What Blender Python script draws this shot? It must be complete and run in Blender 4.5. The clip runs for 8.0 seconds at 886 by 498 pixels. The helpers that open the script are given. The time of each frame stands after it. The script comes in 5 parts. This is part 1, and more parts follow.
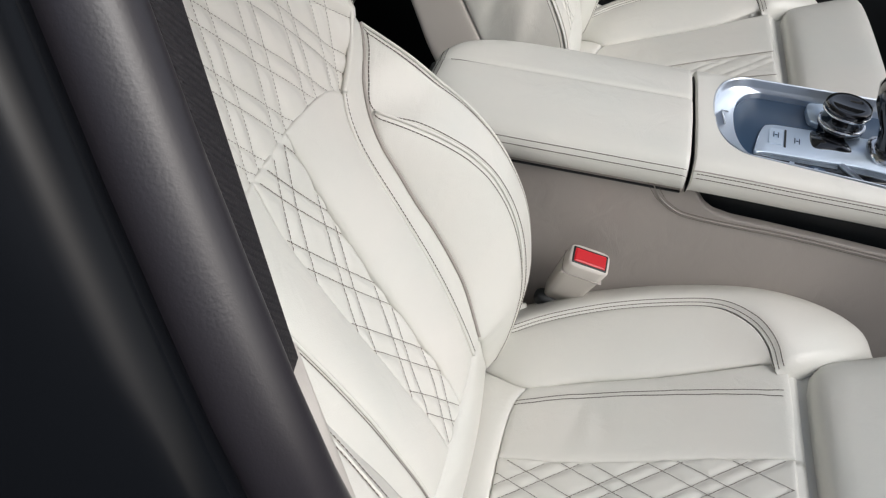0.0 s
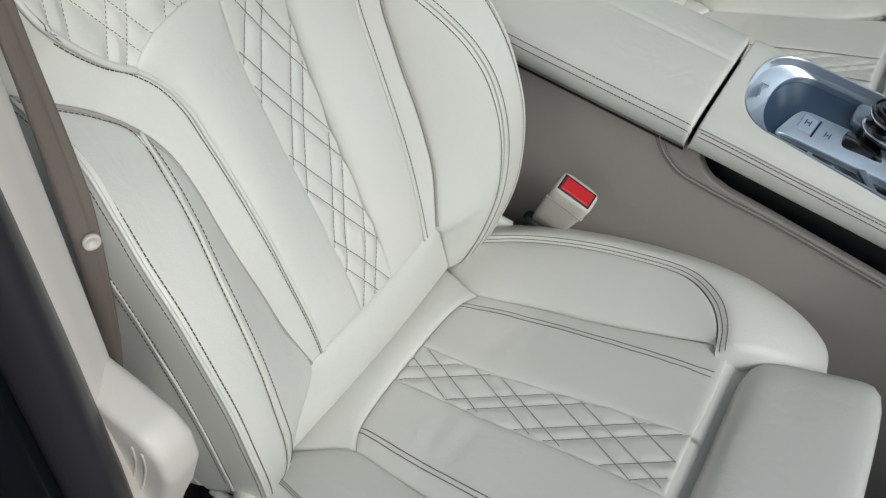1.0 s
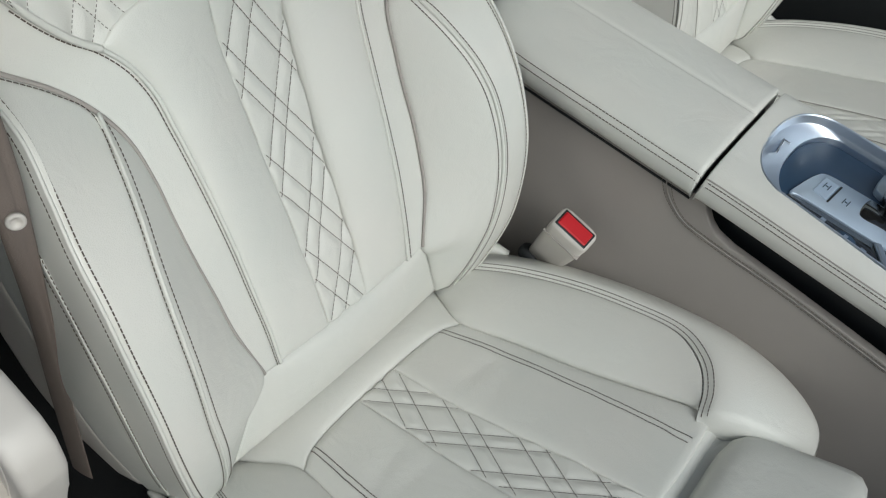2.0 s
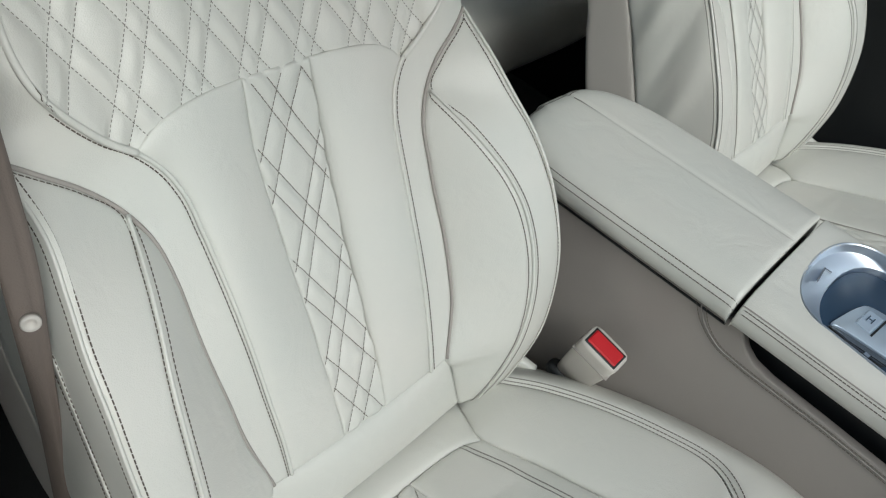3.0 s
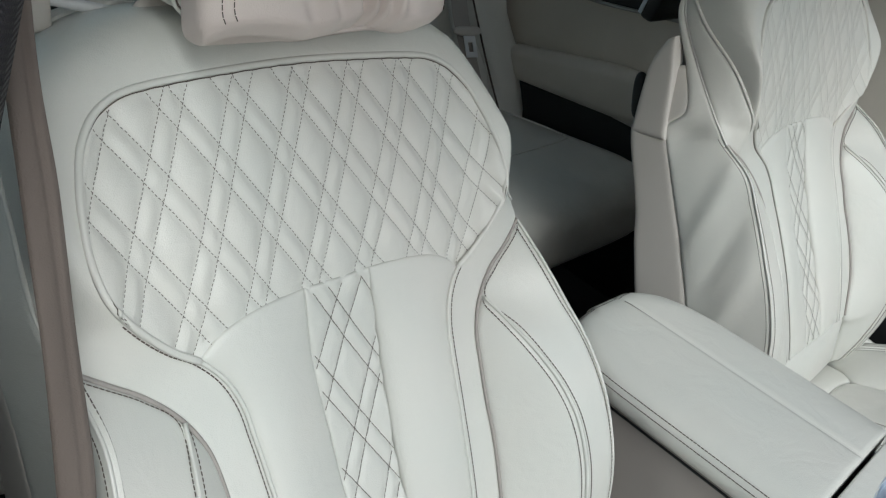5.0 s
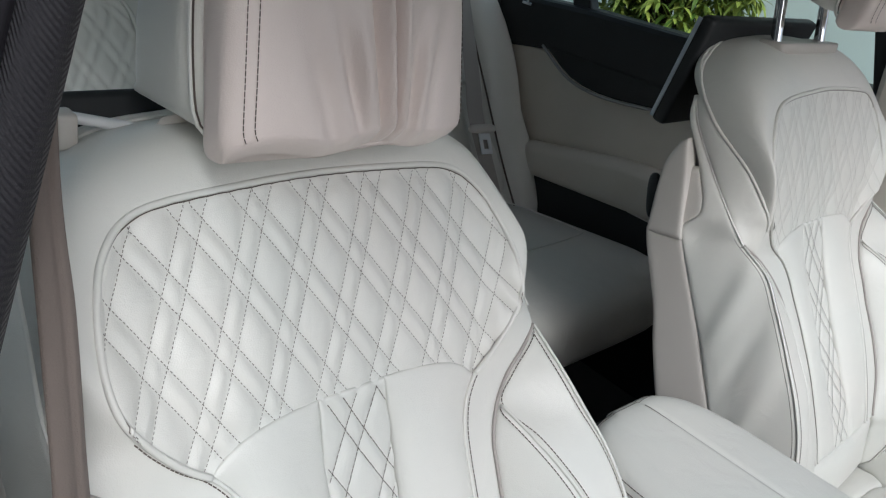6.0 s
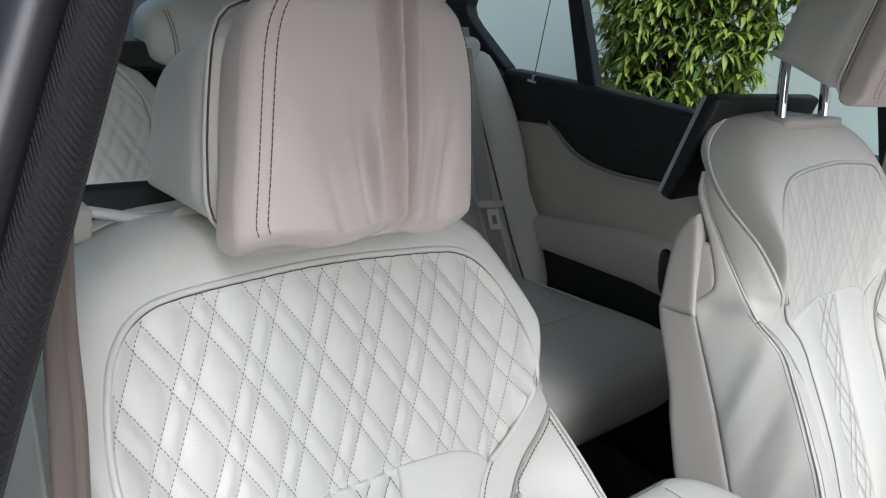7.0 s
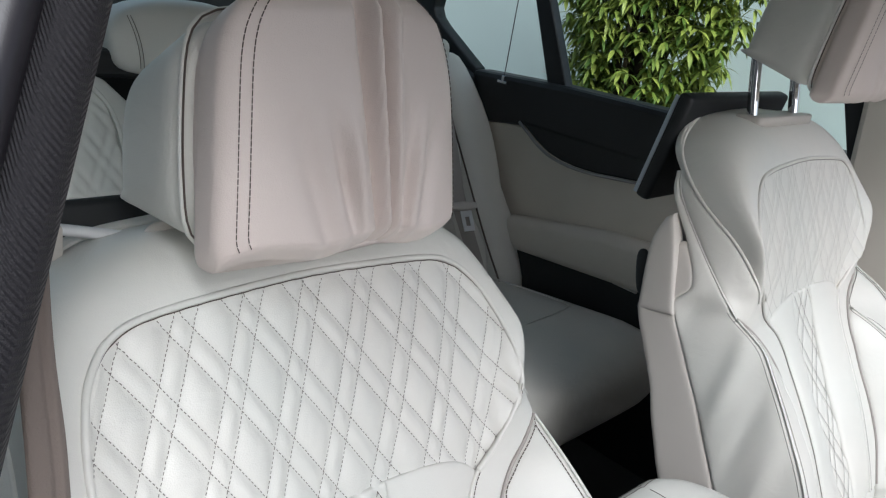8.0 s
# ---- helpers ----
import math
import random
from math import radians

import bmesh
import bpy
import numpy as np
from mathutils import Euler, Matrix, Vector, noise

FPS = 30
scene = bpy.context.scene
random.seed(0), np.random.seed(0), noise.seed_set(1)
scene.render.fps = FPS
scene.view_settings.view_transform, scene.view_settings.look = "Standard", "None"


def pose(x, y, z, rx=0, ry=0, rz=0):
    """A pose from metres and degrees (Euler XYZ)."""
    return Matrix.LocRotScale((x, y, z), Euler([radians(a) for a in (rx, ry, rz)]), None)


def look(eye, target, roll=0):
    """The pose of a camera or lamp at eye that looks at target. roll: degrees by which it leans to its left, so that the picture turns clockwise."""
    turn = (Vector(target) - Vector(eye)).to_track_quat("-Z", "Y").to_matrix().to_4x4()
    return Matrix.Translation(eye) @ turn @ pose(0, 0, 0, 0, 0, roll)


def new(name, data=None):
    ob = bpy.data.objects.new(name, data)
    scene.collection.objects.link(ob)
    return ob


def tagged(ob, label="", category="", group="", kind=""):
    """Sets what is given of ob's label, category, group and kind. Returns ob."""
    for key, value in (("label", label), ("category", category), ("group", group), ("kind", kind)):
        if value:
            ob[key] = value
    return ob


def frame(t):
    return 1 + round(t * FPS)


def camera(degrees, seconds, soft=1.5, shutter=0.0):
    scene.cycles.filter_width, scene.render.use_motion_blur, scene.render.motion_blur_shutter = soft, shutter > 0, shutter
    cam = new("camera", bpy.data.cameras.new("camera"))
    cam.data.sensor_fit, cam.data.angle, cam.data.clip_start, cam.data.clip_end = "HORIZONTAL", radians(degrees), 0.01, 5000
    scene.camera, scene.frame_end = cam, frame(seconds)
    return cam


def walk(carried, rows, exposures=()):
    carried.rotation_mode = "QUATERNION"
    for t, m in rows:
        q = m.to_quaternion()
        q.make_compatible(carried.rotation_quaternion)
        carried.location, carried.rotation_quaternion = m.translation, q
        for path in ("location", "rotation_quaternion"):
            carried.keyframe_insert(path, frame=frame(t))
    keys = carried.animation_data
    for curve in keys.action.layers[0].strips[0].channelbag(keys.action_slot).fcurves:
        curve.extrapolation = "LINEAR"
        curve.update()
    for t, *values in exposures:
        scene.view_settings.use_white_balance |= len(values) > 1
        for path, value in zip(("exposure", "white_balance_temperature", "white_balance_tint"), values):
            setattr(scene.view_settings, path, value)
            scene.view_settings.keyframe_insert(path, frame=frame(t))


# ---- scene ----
LENS = 58.4
PATH = [  # seconds, x, y, z, yaw, pitch, roll
    (0.0, 0.0810, -0.4259, 1.2490, 10.15, -43.89, 4.49),
    (0.3, 0.1512, -0.4200, 1.2431, 17.66, -46.17, 5.90),
    (0.6, 0.2045, -0.4176, 1.2408, 20.56, -48.28, 8.84),
    (1.0, 0.2492, -0.4146, 1.2320, 21.52, -49.06, 13.85),
    (1.2, 0.2635, -0.3984, 1.2228, 22.38, -49.45, 15.55),
    (2.3, 0.2773, -0.3541, 1.2200, 27.09, -47.36, 17.98),
    (2.5, 0.2736, -0.3492, 1.2222, 28.69, -45.87, 17.59),
    (3.0, 0.2687, -0.3391, 1.2219, 31.98, -42.85, 16.40),
    (3.5, 0.2652, -0.3389, 1.2242, 34.18, -40.56, 15.24),
    (4.0, 0.2601, -0.3411, 1.2317, 36.25, -37.37, 14.17),
    (4.5, 0.2554, -0.3415, 1.2370, 38.19, -34.36, 13.78),
    (6.0, 0.2416, -0.3350, 1.2581, 42.55, -25.54, 11.61),
    (6.5, 0.2361, -0.3343, 1.2624, 43.53, -22.77, 10.90),
    (7.0, 0.2327, -0.3334, 1.2675, 44.22, -20.69, 10.07),
    (7.5, 0.2276, -0.3341, 1.2706, 43.81, -19.80, 9.58),
    (8.0, 0.2170, -0.3328, 1.2686, 41.91, -20.33, 9.47),
]

cam = camera(LENS, 8.0, soft=1.2)


def eye(x, y, z, yaw, pitch, roll):
    """A camera pose from heading (to the left of +y), pitch and roll in degrees."""
    ya, pi = radians(yaw), radians(pitch)
    ahead = Vector((-math.sin(ya) * math.cos(pi), math.cos(ya) * math.cos(pi), math.sin(pi)))
    return look((x, y, z), Vector((x, y, z)) + ahead, roll)


EXPOSURES = [  # seconds, stops, kelvin, tint
    (0.0, 0.05, 6300, 10), (0.5, -0.13, 6170, 5), (1.0, -0.26, 6070, 3), (3.0, -0.36, 6040, 2), (4.5, -0.33, 5960, 1), (6.0, -0.08, 5880, 8), (8.0, 0.18, 5880, 9)]
walk(cam, [(t, eye(*row)) for t, *row in PATH], EXPOSURES)

# ---- world and light: soft overcast daylight ----
world = bpy.data.worlds.new("world")
world.use_nodes = True
scene.world = world
wn = world.node_tree.nodes
sky = wn.new("ShaderNodeTexSky")
sky.sky_type, sky.sun_disc = "NISHITA", False
sky.sun_elevation, sky.sun_rotation = radians(38), radians(110)
sky.air_density, sky.dust_density, sky.ozone_density = 1.0, 4.0, 1.0
wn["Background"].inputs["Strength"].default_value = 0.15
cloud = wn.new("ShaderNodeHueSaturation")  # thin cloud takes most of the blue out of the sky
cloud.inputs["Saturation"].default_value = 0.55
world.node_tree.links.new(sky.outputs["Color"], cloud.inputs["Color"])
world.node_tree.links.new(cloud.outputs["Color"], wn["Background"].inputs["Color"])
sun_data = bpy.data.lights.new("sun", "SUN")
sun_data.energy, sun_data.angle, sun_data.color = 1.38, radians(25), (1.0, 0.975, 0.935)
sun = new("sun", sun_data)
sun.matrix_world = look((3.4, -1.6, 5.0), (0, 0.2, 0.7))


# ---- materials ----
def material(name, base, rough=0.5, metal=0.0, var=0.06, grain=900.0, bump=0.12, blotch=7.0, coat=0.0, spec=0.5, tint=None, cells=False, slack=0.0, twill=0.0):
    """A surface with colour variation at two scales and a fine relief. grain: cells per metre."""
    m = bpy.data.materials.new(name)
    m.use_nodes = True
    nt = m.node_tree
    b = nt.nodes["Principled BSDF"]
    co = nt.nodes.new("ShaderNodeTexCoord")
    big = nt.nodes.new("ShaderNodeTexNoise")
    big.inputs["Scale"].default_value, big.inputs["Detail"].default_value = blotch, 4
    nt.links.new(co.outputs["Object"], big.inputs["Vector"])
    fine = nt.nodes.new("ShaderNodeTexVoronoi" if cells else "ShaderNodeTexNoise")
    fine.inputs["Scale"].default_value = grain
    nt.links.new(co.outputs["Object"], fine.inputs["Vector"])
    mix = nt.nodes.new("ShaderNodeMix")
    mix.data_type = "RGBA"
    dark = tint or tuple(c * (1 - 2 * var) for c in base)
    mix.inputs["A"].default_value, mix.inputs["B"].default_value = (*base, 1), (*dark, 1)
    ramp = nt.nodes.new("ShaderNodeMapRange")
    ramp.inputs["From Min"].default_value, ramp.inputs["From Max"].default_value = 0.35, 0.75
    nt.links.new(big.outputs["Fac"], ramp.inputs["Value"])
    nt.links.new(ramp.outputs["Result"], mix.inputs["Factor"])
    nt.links.new(mix.outputs["Result"], b.inputs["Base Color"])
    rr = nt.nodes.new("ShaderNodeMapRange")
    rr.inputs["To Min"].default_value, rr.inputs["To Max"].default_value = rough * 0.9, min(1.0, rough * 1.15)
    nt.links.new(big.outputs["Fac"], rr.inputs["Value"])
    nt.links.new(rr.outputs["Result"], b.inputs["Roughness"])
    b.inputs["Metallic"].default_value = metal
    b.inputs["Coat Weight"].default_value = coat
    b.inputs["Specular IOR Level"].default_value = spec
    if bump:
        bp = nt.nodes.new("ShaderNodeBump")
        bp.inputs["Strength"].default_value, bp.inputs["Distance"].default_value = bump, 0.0006
        nt.links.new(fine.outputs["Distance" if cells else "Fac"], bp.inputs["Height"])
        nt.links.new(bp.outputs["Normal"], b.inputs["Normal"])
        if twill:
            weave = nt.nodes.new("ShaderNodeTexWave")
            weave.wave_type, weave.bands_direction = "BANDS", "DIAGONAL"
            weave.inputs["Scale"].default_value, weave.inputs["Distortion"].default_value = twill, 0.0
            nt.links.new(co.outputs["Object"], weave.inputs["Vector"])
            rib = nt.nodes.new("ShaderNodeBump")
            rib.inputs["Strength"].default_value, rib.inputs["Distance"].default_value = 0.9, 0.0007
            nt.links.new(weave.outputs["Fac"], rib.inputs["Height"])
            nt.links.new(rib.outputs["Normal"], bp.inputs["Normal"])
        if slack:
            soft = nt.nodes.new("ShaderNodeTexNoise")
            soft.inputs["Scale"].default_value, soft.inputs["Detail"].default_value, soft.inputs["Distortion"].default_value = 26, 3, 0.6
            nt.links.new(co.outputs["Object"], soft.inputs["Vector"])
            wave = nt.nodes.new("ShaderNodeBump")
            wave.inputs["Strength"].default_value, wave.inputs["Distance"].default_value = 1.0, slack
            nt.links.new(soft.outputs["Fac"], wave.inputs["Height"])
            nt.links.new(wave.outputs["Normal"], bp.inputs["Normal"])
    return m


LEATHER = material("ivory_leather", (0.69, 0.675, 0.63), 0.36, var=0.03, grain=1100, bump=0.22, cells=True, slack=0.0016, tint=(0.64, 0.65, 0.61))
LEATHER_WARM = material("blush_leather", (0.74, 0.65, 0.605), 0.38, var=0.03, grain=1100, bump=0.22, cells=True, slack=0.0016)
LEATHER_SIDE = material("greige_leather", (0.37, 0.34, 0.315), 0.5, var=0.04, grain=1100, bump=0.22, cells=True, slack=0.0015)
TRIM = material("beige_trim", (0.70, 0.655, 0.585), 0.55, var=0.04, grain=1400, bump=0.2)
PLASTIC = material("ivory_plastic", (0.60, 0.565, 0.525), 0.42, var=0.02, grain=1800, bump=0.1)
THREAD = material("dark_thread", (0.10, 0.078, 0.066), 0.8, grain=2500, bump=0.3)
PALE_THREAD = material("grey_thread", (0.17, 0.155, 0.14), 0.8, grain=2500, bump=0.3)
BLACK = material("black_trim", (0.012, 0.014, 0.016), 0.5, grain=1500, bump=0.2)
GLOSS_BLACK = material("piano_black", (0.006, 0.007, 0.009), 0.08, bump=0.0, coat=1.0)
# dark blue panel; the sky's reflection is added to its base colour
PANEL_BLUE = material("sky_tinted_panel", (0.030, 0.062, 0.115), 0.38, grain=3000, bump=0.02)
# silver whose pale blue base holds the reflected sky
SKY_SILVER = material("sky_tinted_silver", (0.66, 0.77, 0.90), 0.34, metal=0.55, grain=3000, bump=0.03)
CARPET = material("dark_carpet", (0.012, 0.012, 0.013), 0.95, grain=600, bump=0.8)
CHROME = material("chrome", (0.82, 0.83, 0.85), 0.07, metal=1.0, bump=0.0)
# the bluish tint of reflected sky is put into this metal's base
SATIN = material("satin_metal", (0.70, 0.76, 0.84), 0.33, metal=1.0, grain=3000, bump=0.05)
RED = material("red_plastic", (0.55, 0.012, 0.02), 0.35, grain=1500, bump=0.05)
RUBBER = material("black_rubber", (0.012, 0.013, 0.015), 0.5, grain=700, bump=0.15)
PAINT = material("black_paint", (0.005, 0.006, 0.008), 0.05, bump=0.0, spec=0.35)
WEB = material("greige_webbing", (0.19, 0.155, 0.135), 0.7, grain=900, bump=0.5)
LINER = material("pale_headliner", (0.62, 0.61, 0.58), 0.95, grain=1200, bump=0.4)
STONE = material("pale_render_wall", (0.78, 0.83, 0.82), 0.85, grain=120, bump=0.4, blotch=1.5)
ASPHALT = material("asphalt", (0.055, 0.055, 0.058), 0.9, grain=160, bump=0.7, blotch=2.0, var=0.12)
PILLAR_BLACK = material("pillar_black", (0.006, 0.007, 0.009), 0.22, bump=0.0, spec=0.12)
GREIGE_THREAD = material("greige_thread", (0.15, 0.13, 0.115), 0.8, grain=2500, bump=0.3)
DULL_METAL = material("dull_metal", (0.36, 0.35, 0.34), 0.45, metal=0.7, grain=2000, bump=0.05)
# near-white, barely metallic base: the metal's glint is put into its colour
GLINT_METAL = material("glint_metal", (0.90, 0.91, 0.93), 0.35, metal=0.3, grain=3000, bump=0.02)
BARK = material("bark", (0.09, 0.065, 0.045), 0.9, grain=90, bump=0.8)


def leaf_material(name, lo, hi):
    m = material(name, lo, 0.42, grain=300, bump=0.1)
    nt = m.node_tree
    geo = nt.nodes.new("ShaderNodeNewGeometry")
    mix = nt.nodes.new("ShaderNodeMix")
    mix.data_type = "RGBA"
    mix.inputs["A"].default_value, mix.inputs["B"].default_value = (*lo, 1), (*hi, 1)
    nt.links.new(geo.outputs["Random Per Island"], mix.inputs["Factor"])
    b = nt.nodes["Principled BSDF"]
    nt.links.new(mix.outputs["Result"], b.inputs["Base Color"])
    b.inputs["Transmission Weight"].default_value = 0.0
    b.inputs["Subsurface Weight"].default_value = 0.0
    return m


LEAF = leaf_material("leaf", (0.075, 0.14, 0.022), (0.40, 0.43, 0.085))


def glass_material(name, tint, ior=1.02):
    m = bpy.data.materials.new(name)
    m.use_nodes = True
    b = m.node_tree.nodes["Principled BSDF"]
    b.inputs["Base Color"].default_value = (*tint, 1)
    b.inputs["Roughness"].default_value = 0.02
    b.inputs["Transmission Weight"].default_value = 1.0
    b.inputs["IOR"].default_value = ior
    return m


GLASS = glass_material("tinted_glass", (0.82, 0.955, 0.90))
PRIVACY = glass_material("privacy_glass", (0.76, 0.86, 0.84), 1.45)
RENDER = material("grey_brown_render", (0.25, 0.235, 0.215), 0.9, grain=120, bump=0.4, blotch=1.5)


# ---- building helpers ----
def part(name, geo, mat, parent=None, label="", smooth=True):
    """One mesh object from (vertices, faces), under a thing or a part."""
    verts, faces = geo
    me = bpy.data.meshes.new(name)
    me.from_pydata([tuple(map(float, v)) for v in verts], [], [tuple(int(i) for i in f) for f in faces])
    if smooth:
        me.polygons.foreach_set("use_smooth", [True] * len(me.polygons))
    me.materials.append(mat)
    ob = new(name, me)
    if parent:
        ob.parent = parent
    if label:
        tagged(ob, label)
    return ob


def thing(name, at, label, category, group="", kind=""):
    ob = new(name)
    ob.location = at
    ob.empty_display_size = 0.1
    return tagged(ob, label, category, group, kind)


def join(*geos):
    verts, faces, base = [], [], 0
    for v, f in geos:
        verts += [tuple(p) for p in v]
        faces += [tuple(i + base for i in q) for q in f]
        base += len(v)
    return verts, faces


def shift(geo, m):
    return [m @ Vector(v) for v in geo[0]], geo[1]


def spline(pts, n):
    """Catmull-Rom curve through pts, resampled to n points evenly by length."""
    p = np.array(pts, float)
    if len(p) == 2:
        return p[0] + (p[1] - p[0]) * np.linspace(0, 1, n)[:, None]
    q = np.vstack([2 * p[0] - p[1], p, 2 * p[-1] - p[-2]])
    out = []
    for i in range(1, len(q) - 2):
        a, b, c, d = q[i - 1], q[i], q[i + 1], q[i + 2]
        for t in np.linspace(0, 1, 24, endpoint=False):
            out.append(0.5 * (2 * b + (c - a) * t + (2 * a - 5 * b + 4 * c - d) * t**2 + (3 * b - a - 3 * c + d) * t**3))
    out = np.array(out + [q[-2]])
    s = np.r_[0, np.cumsum(np.linalg.norm(np.diff(out, axis=0), axis=1))]
    u = np.linspace(0, s[-1], n)
    return np.stack([np.interp(u, s, out[:, k]) for k in range(out.shape[1])], 1)


def crowd(n):
    """n steps from 0 to 1 that lie closer together near both ends."""
    u = np.linspace(0, 1, n)
    return 0.25 * u + 0.75 * (0.5 - 0.5 * np.cos(np.pi * u))


def respace(c):
    u, k = np.linspace(0, 1, len(c)), crowd(len(c))
    return np.stack([np.interp(k, u, c[:, i]) for i in range(c.shape[1])], 1)


def coons(c0, c1, d0, d1):
    """A surface over four border curves: c0 and c1 run along u, d0 and d1 along v."""
    c0, c1, d0, d1 = (respace(c) for c in (c0, c1, d0, d1))
    s, t = crowd(len(c0))[:, None, None], crowd(len(d0))[None, :, None]
    ruled = (1 - t) * c0[:, None] + t * c1[:, None] + (1 - s) * d0[None] + s * d1[None]
    return ruled - ((1 - s) * (1 - t) * c0[0] + s * (1 - t) * c0[-1] + (1 - s) * t * c1[0] + s * t * c1[-1])


def between(a, b, m):
    """A ruled surface between two curves, with m points across."""
    t = crowd(m)[None, :, None]
    return (1 - t) * a[:, None] + t * b[:, None]


def normals(p, up):
    du, dv = np.gradient(p, axis=0), np.gradient(p, axis=1)
    n = np.cross(du, dv)
    size = np.linalg.norm(n, axis=2, keepdims=True)
    up = np.array(up, float) / np.linalg.norm(up)
    n = np.where(size < 0.02 * np.median(size), up, n / (size + 1e-12))
    return n * np.where((n @ up)[..., None] < 0, -1, 1)


def ease(x, width):
    """0 at a seam, 1 beyond its rounded shoulder of that width."""
    x = np.clip(x / width, 0, 1)
    return np.sqrt(np.clip(1 - (1 - x) ** 2, 0, 1))


def border(p, ends=True):
    """For each grid point the way to the nearest border, in metres."""
    du = np.linalg.norm(np.diff(p, axis=0), axis=2)
    dv = np.linalg.norm(np.diff(p, axis=1), axis=2)
    a = np.concatenate([np.zeros((1, p.shape[1])), np.cumsum(du, 0)], 0)
    b = np.concatenate([np.zeros((p.shape[0], 1)), np.cumsum(dv, 1)], 1)
    across = np.minimum(b, b[:, -1:] - b)
    return np.minimum(np.minimum(a, a[-1:] - a), across) if ends else across


def pillow(p, up, rise=0.004, width=0.012, crown=0.0, extra=None, ends=True):
    """A sewn panel: its shoulders roll down to the seams."""
    n = normals(p, up)
    h = 0.55 * rise * (ease(border(p, ends), 0.7 * width) - 1)
    if crown:
        s, t = np.linspace(-1, 1, p.shape[0])[:, None], np.linspace(-1, 1, p.shape[1])[None]
        h = h + crown * (1 - s**2) * (1 - t**2)
    if extra is not None:
        h = h + extra
    return p + n * h[..., None]


def sheet(p, up, flange=0.006):
    """Faces for a grid of points, with a flange that turns under at its borders."""
    n = normals(p, up)
    if flange:
        q = np.pad(p, ((1, 1), (1, 1), (0, 0)), mode="edge")
        edge = np.ones(q.shape[:2], bool)
        edge[1:-1, 1:-1] = False
        q = q - np.array(up, float) / np.linalg.norm(up) * (flange * edge)[..., None]
    else:
        q = p
    a, b = q.shape[:2]
    idx = np.arange(a * b).reshape(a, b)
    faces = np.stack([idx[:-1, :-1], idx[1:, :-1], idx[1:, 1:], idx[:-1, 1:]], -1).reshape(-1, 4)
    du, dv = p[min(1, a - 3) if flange else 1, 0] - p[0, 0], p[0, 1] - p[0, 0]
    mid = (p.shape[0] // 2, p.shape[1] // 2)
    test = np.cross(p[mid[0] + 1 if mid[0] + 1 < p.shape[0] else mid[0], mid[1]] - p[mid[0] - 1, mid[1]], p[mid[0], min(mid[1] + 1, p.shape[1] - 1)] - p[mid[0], mid[1] - 1])
    if test @ n[mid] < 0:
        faces = faces[:, ::-1]
    return q.reshape(-1, 3), faces


def tube(path, radius, sides=8, closed=False):
    p = np.array(path, float)
    t = np.gradient(p, axis=0) if not closed else np.roll(p, -1, 0) - np.roll(p, 1, 0)
    t /= np.linalg.norm(t, axis=1, keepdims=True) + 1e-12
    ref = np.array([0.3, 0.2, 0.93])
    verts = []
    rad = np.broadcast_to(radius, (len(p),))
    for c, d, r in zip(p, t, rad):
        a = np.cross(d, ref)
        a /= np.linalg.norm(a)
        b = np.cross(d, a)
        verts += [c + r * (math.cos(k) * a + math.sin(k) * b) for k in np.linspace(0, 2 * math.pi, sides, endpoint=False)]
    n, faces = len(p), []
    for i in range(n if closed else n - 1):
        for k in range(sides):
            j = (i + 1) % n
            faces.append((i * sides + k, i * sides + (k + 1) % sides, j * sides + (k + 1) % sides, j * sides + k))
    if not closed:
        faces += [tuple(range(sides))[::-1], tuple(range((n - 1) * sides, n * sides))]
    return verts, faces


def stitches(path, norm, long=0.0034, gap=0.0007, wide=0.0010, high=0.0006):
    """A row of thread stitches along a path that lies on a surface."""
    p, nn = np.array(path, float), np.array(norm, float)
    s = np.r_[0, np.cumsum(np.linalg.norm(np.diff(p, axis=0), axis=1))]
    verts, faces, at = [], [], 0.0
    while at + long < s[-1]:
        ends = [np.array([np.interp(x, s, p[:, k]) for k in range(3)]) for x in (at, at + long)]
        n = np.array([np.interp(at, s, nn[:, k]) for k in range(3)])
        d = ends[1] - ends[0]
        side = np.cross(d, n)
        side *= wide / 2 / (np.linalg.norm(side) + 1e-12)
        b = len(verts)
        for e, lift in ((ends[0], 0.2), (ends[0] * 0.7 + ends[1] * 0.3, 1), (ends[0] * 0.3 + ends[1] * 0.7, 1), (ends[1], 0.2)):
            verts += [e - side, e + n * high * lift, e + side]
        for k in range(3):
            i = b + 3 * k
            faces += [(i, i + 3, i + 4, i + 1), (i + 1, i + 4, i + 5, i + 2)]
        at += long + gap
    return verts, faces


def along(p, up, dist, side=0):
    """The line that runs at a distance from one long border of a grid, with its normals. side 0: the first curve, 1: the last."""
    n = normals(p, up)
    line, nn = [], []
    for row, nr in zip(p, n):
        if side:
            row, nr = row[::-1], nr[::-1]
        s = np.r_[0, np.cumsum(np.linalg.norm(np.diff(row, axis=0), axis=1))]
        d = min(dist, s[-1] * 0.5)
        line.append([np.interp(d, s, row[:, k]) for k in range(3)])
        nn.append([np.interp(d, s, nr[:, k]) for k in range(3)])
    return np.array(line), np.array(nn)


def box(x0, y0, z0, x1, y1, z1, bevel=0.004, seg=2):
    """A box with rounded edges."""
    bm = bmesh.new()
    bmesh.ops.create_cube(bm, size=1.0)
    bmesh.ops.scale(bm, vec=(x1 - x0, y1 - y0, z1 - z0), verts=bm.verts)
    bmesh.ops.translate(bm, vec=((x0 + x1) / 2, (y0 + y1) / 2, (z0 + z1) / 2), verts=bm.verts)
    if bevel:
        bmesh.ops.bevel(bm, geom=list(bm.edges), offset=bevel, segments=seg, profile=0.5, affect="EDGES")
    return drain(bm)


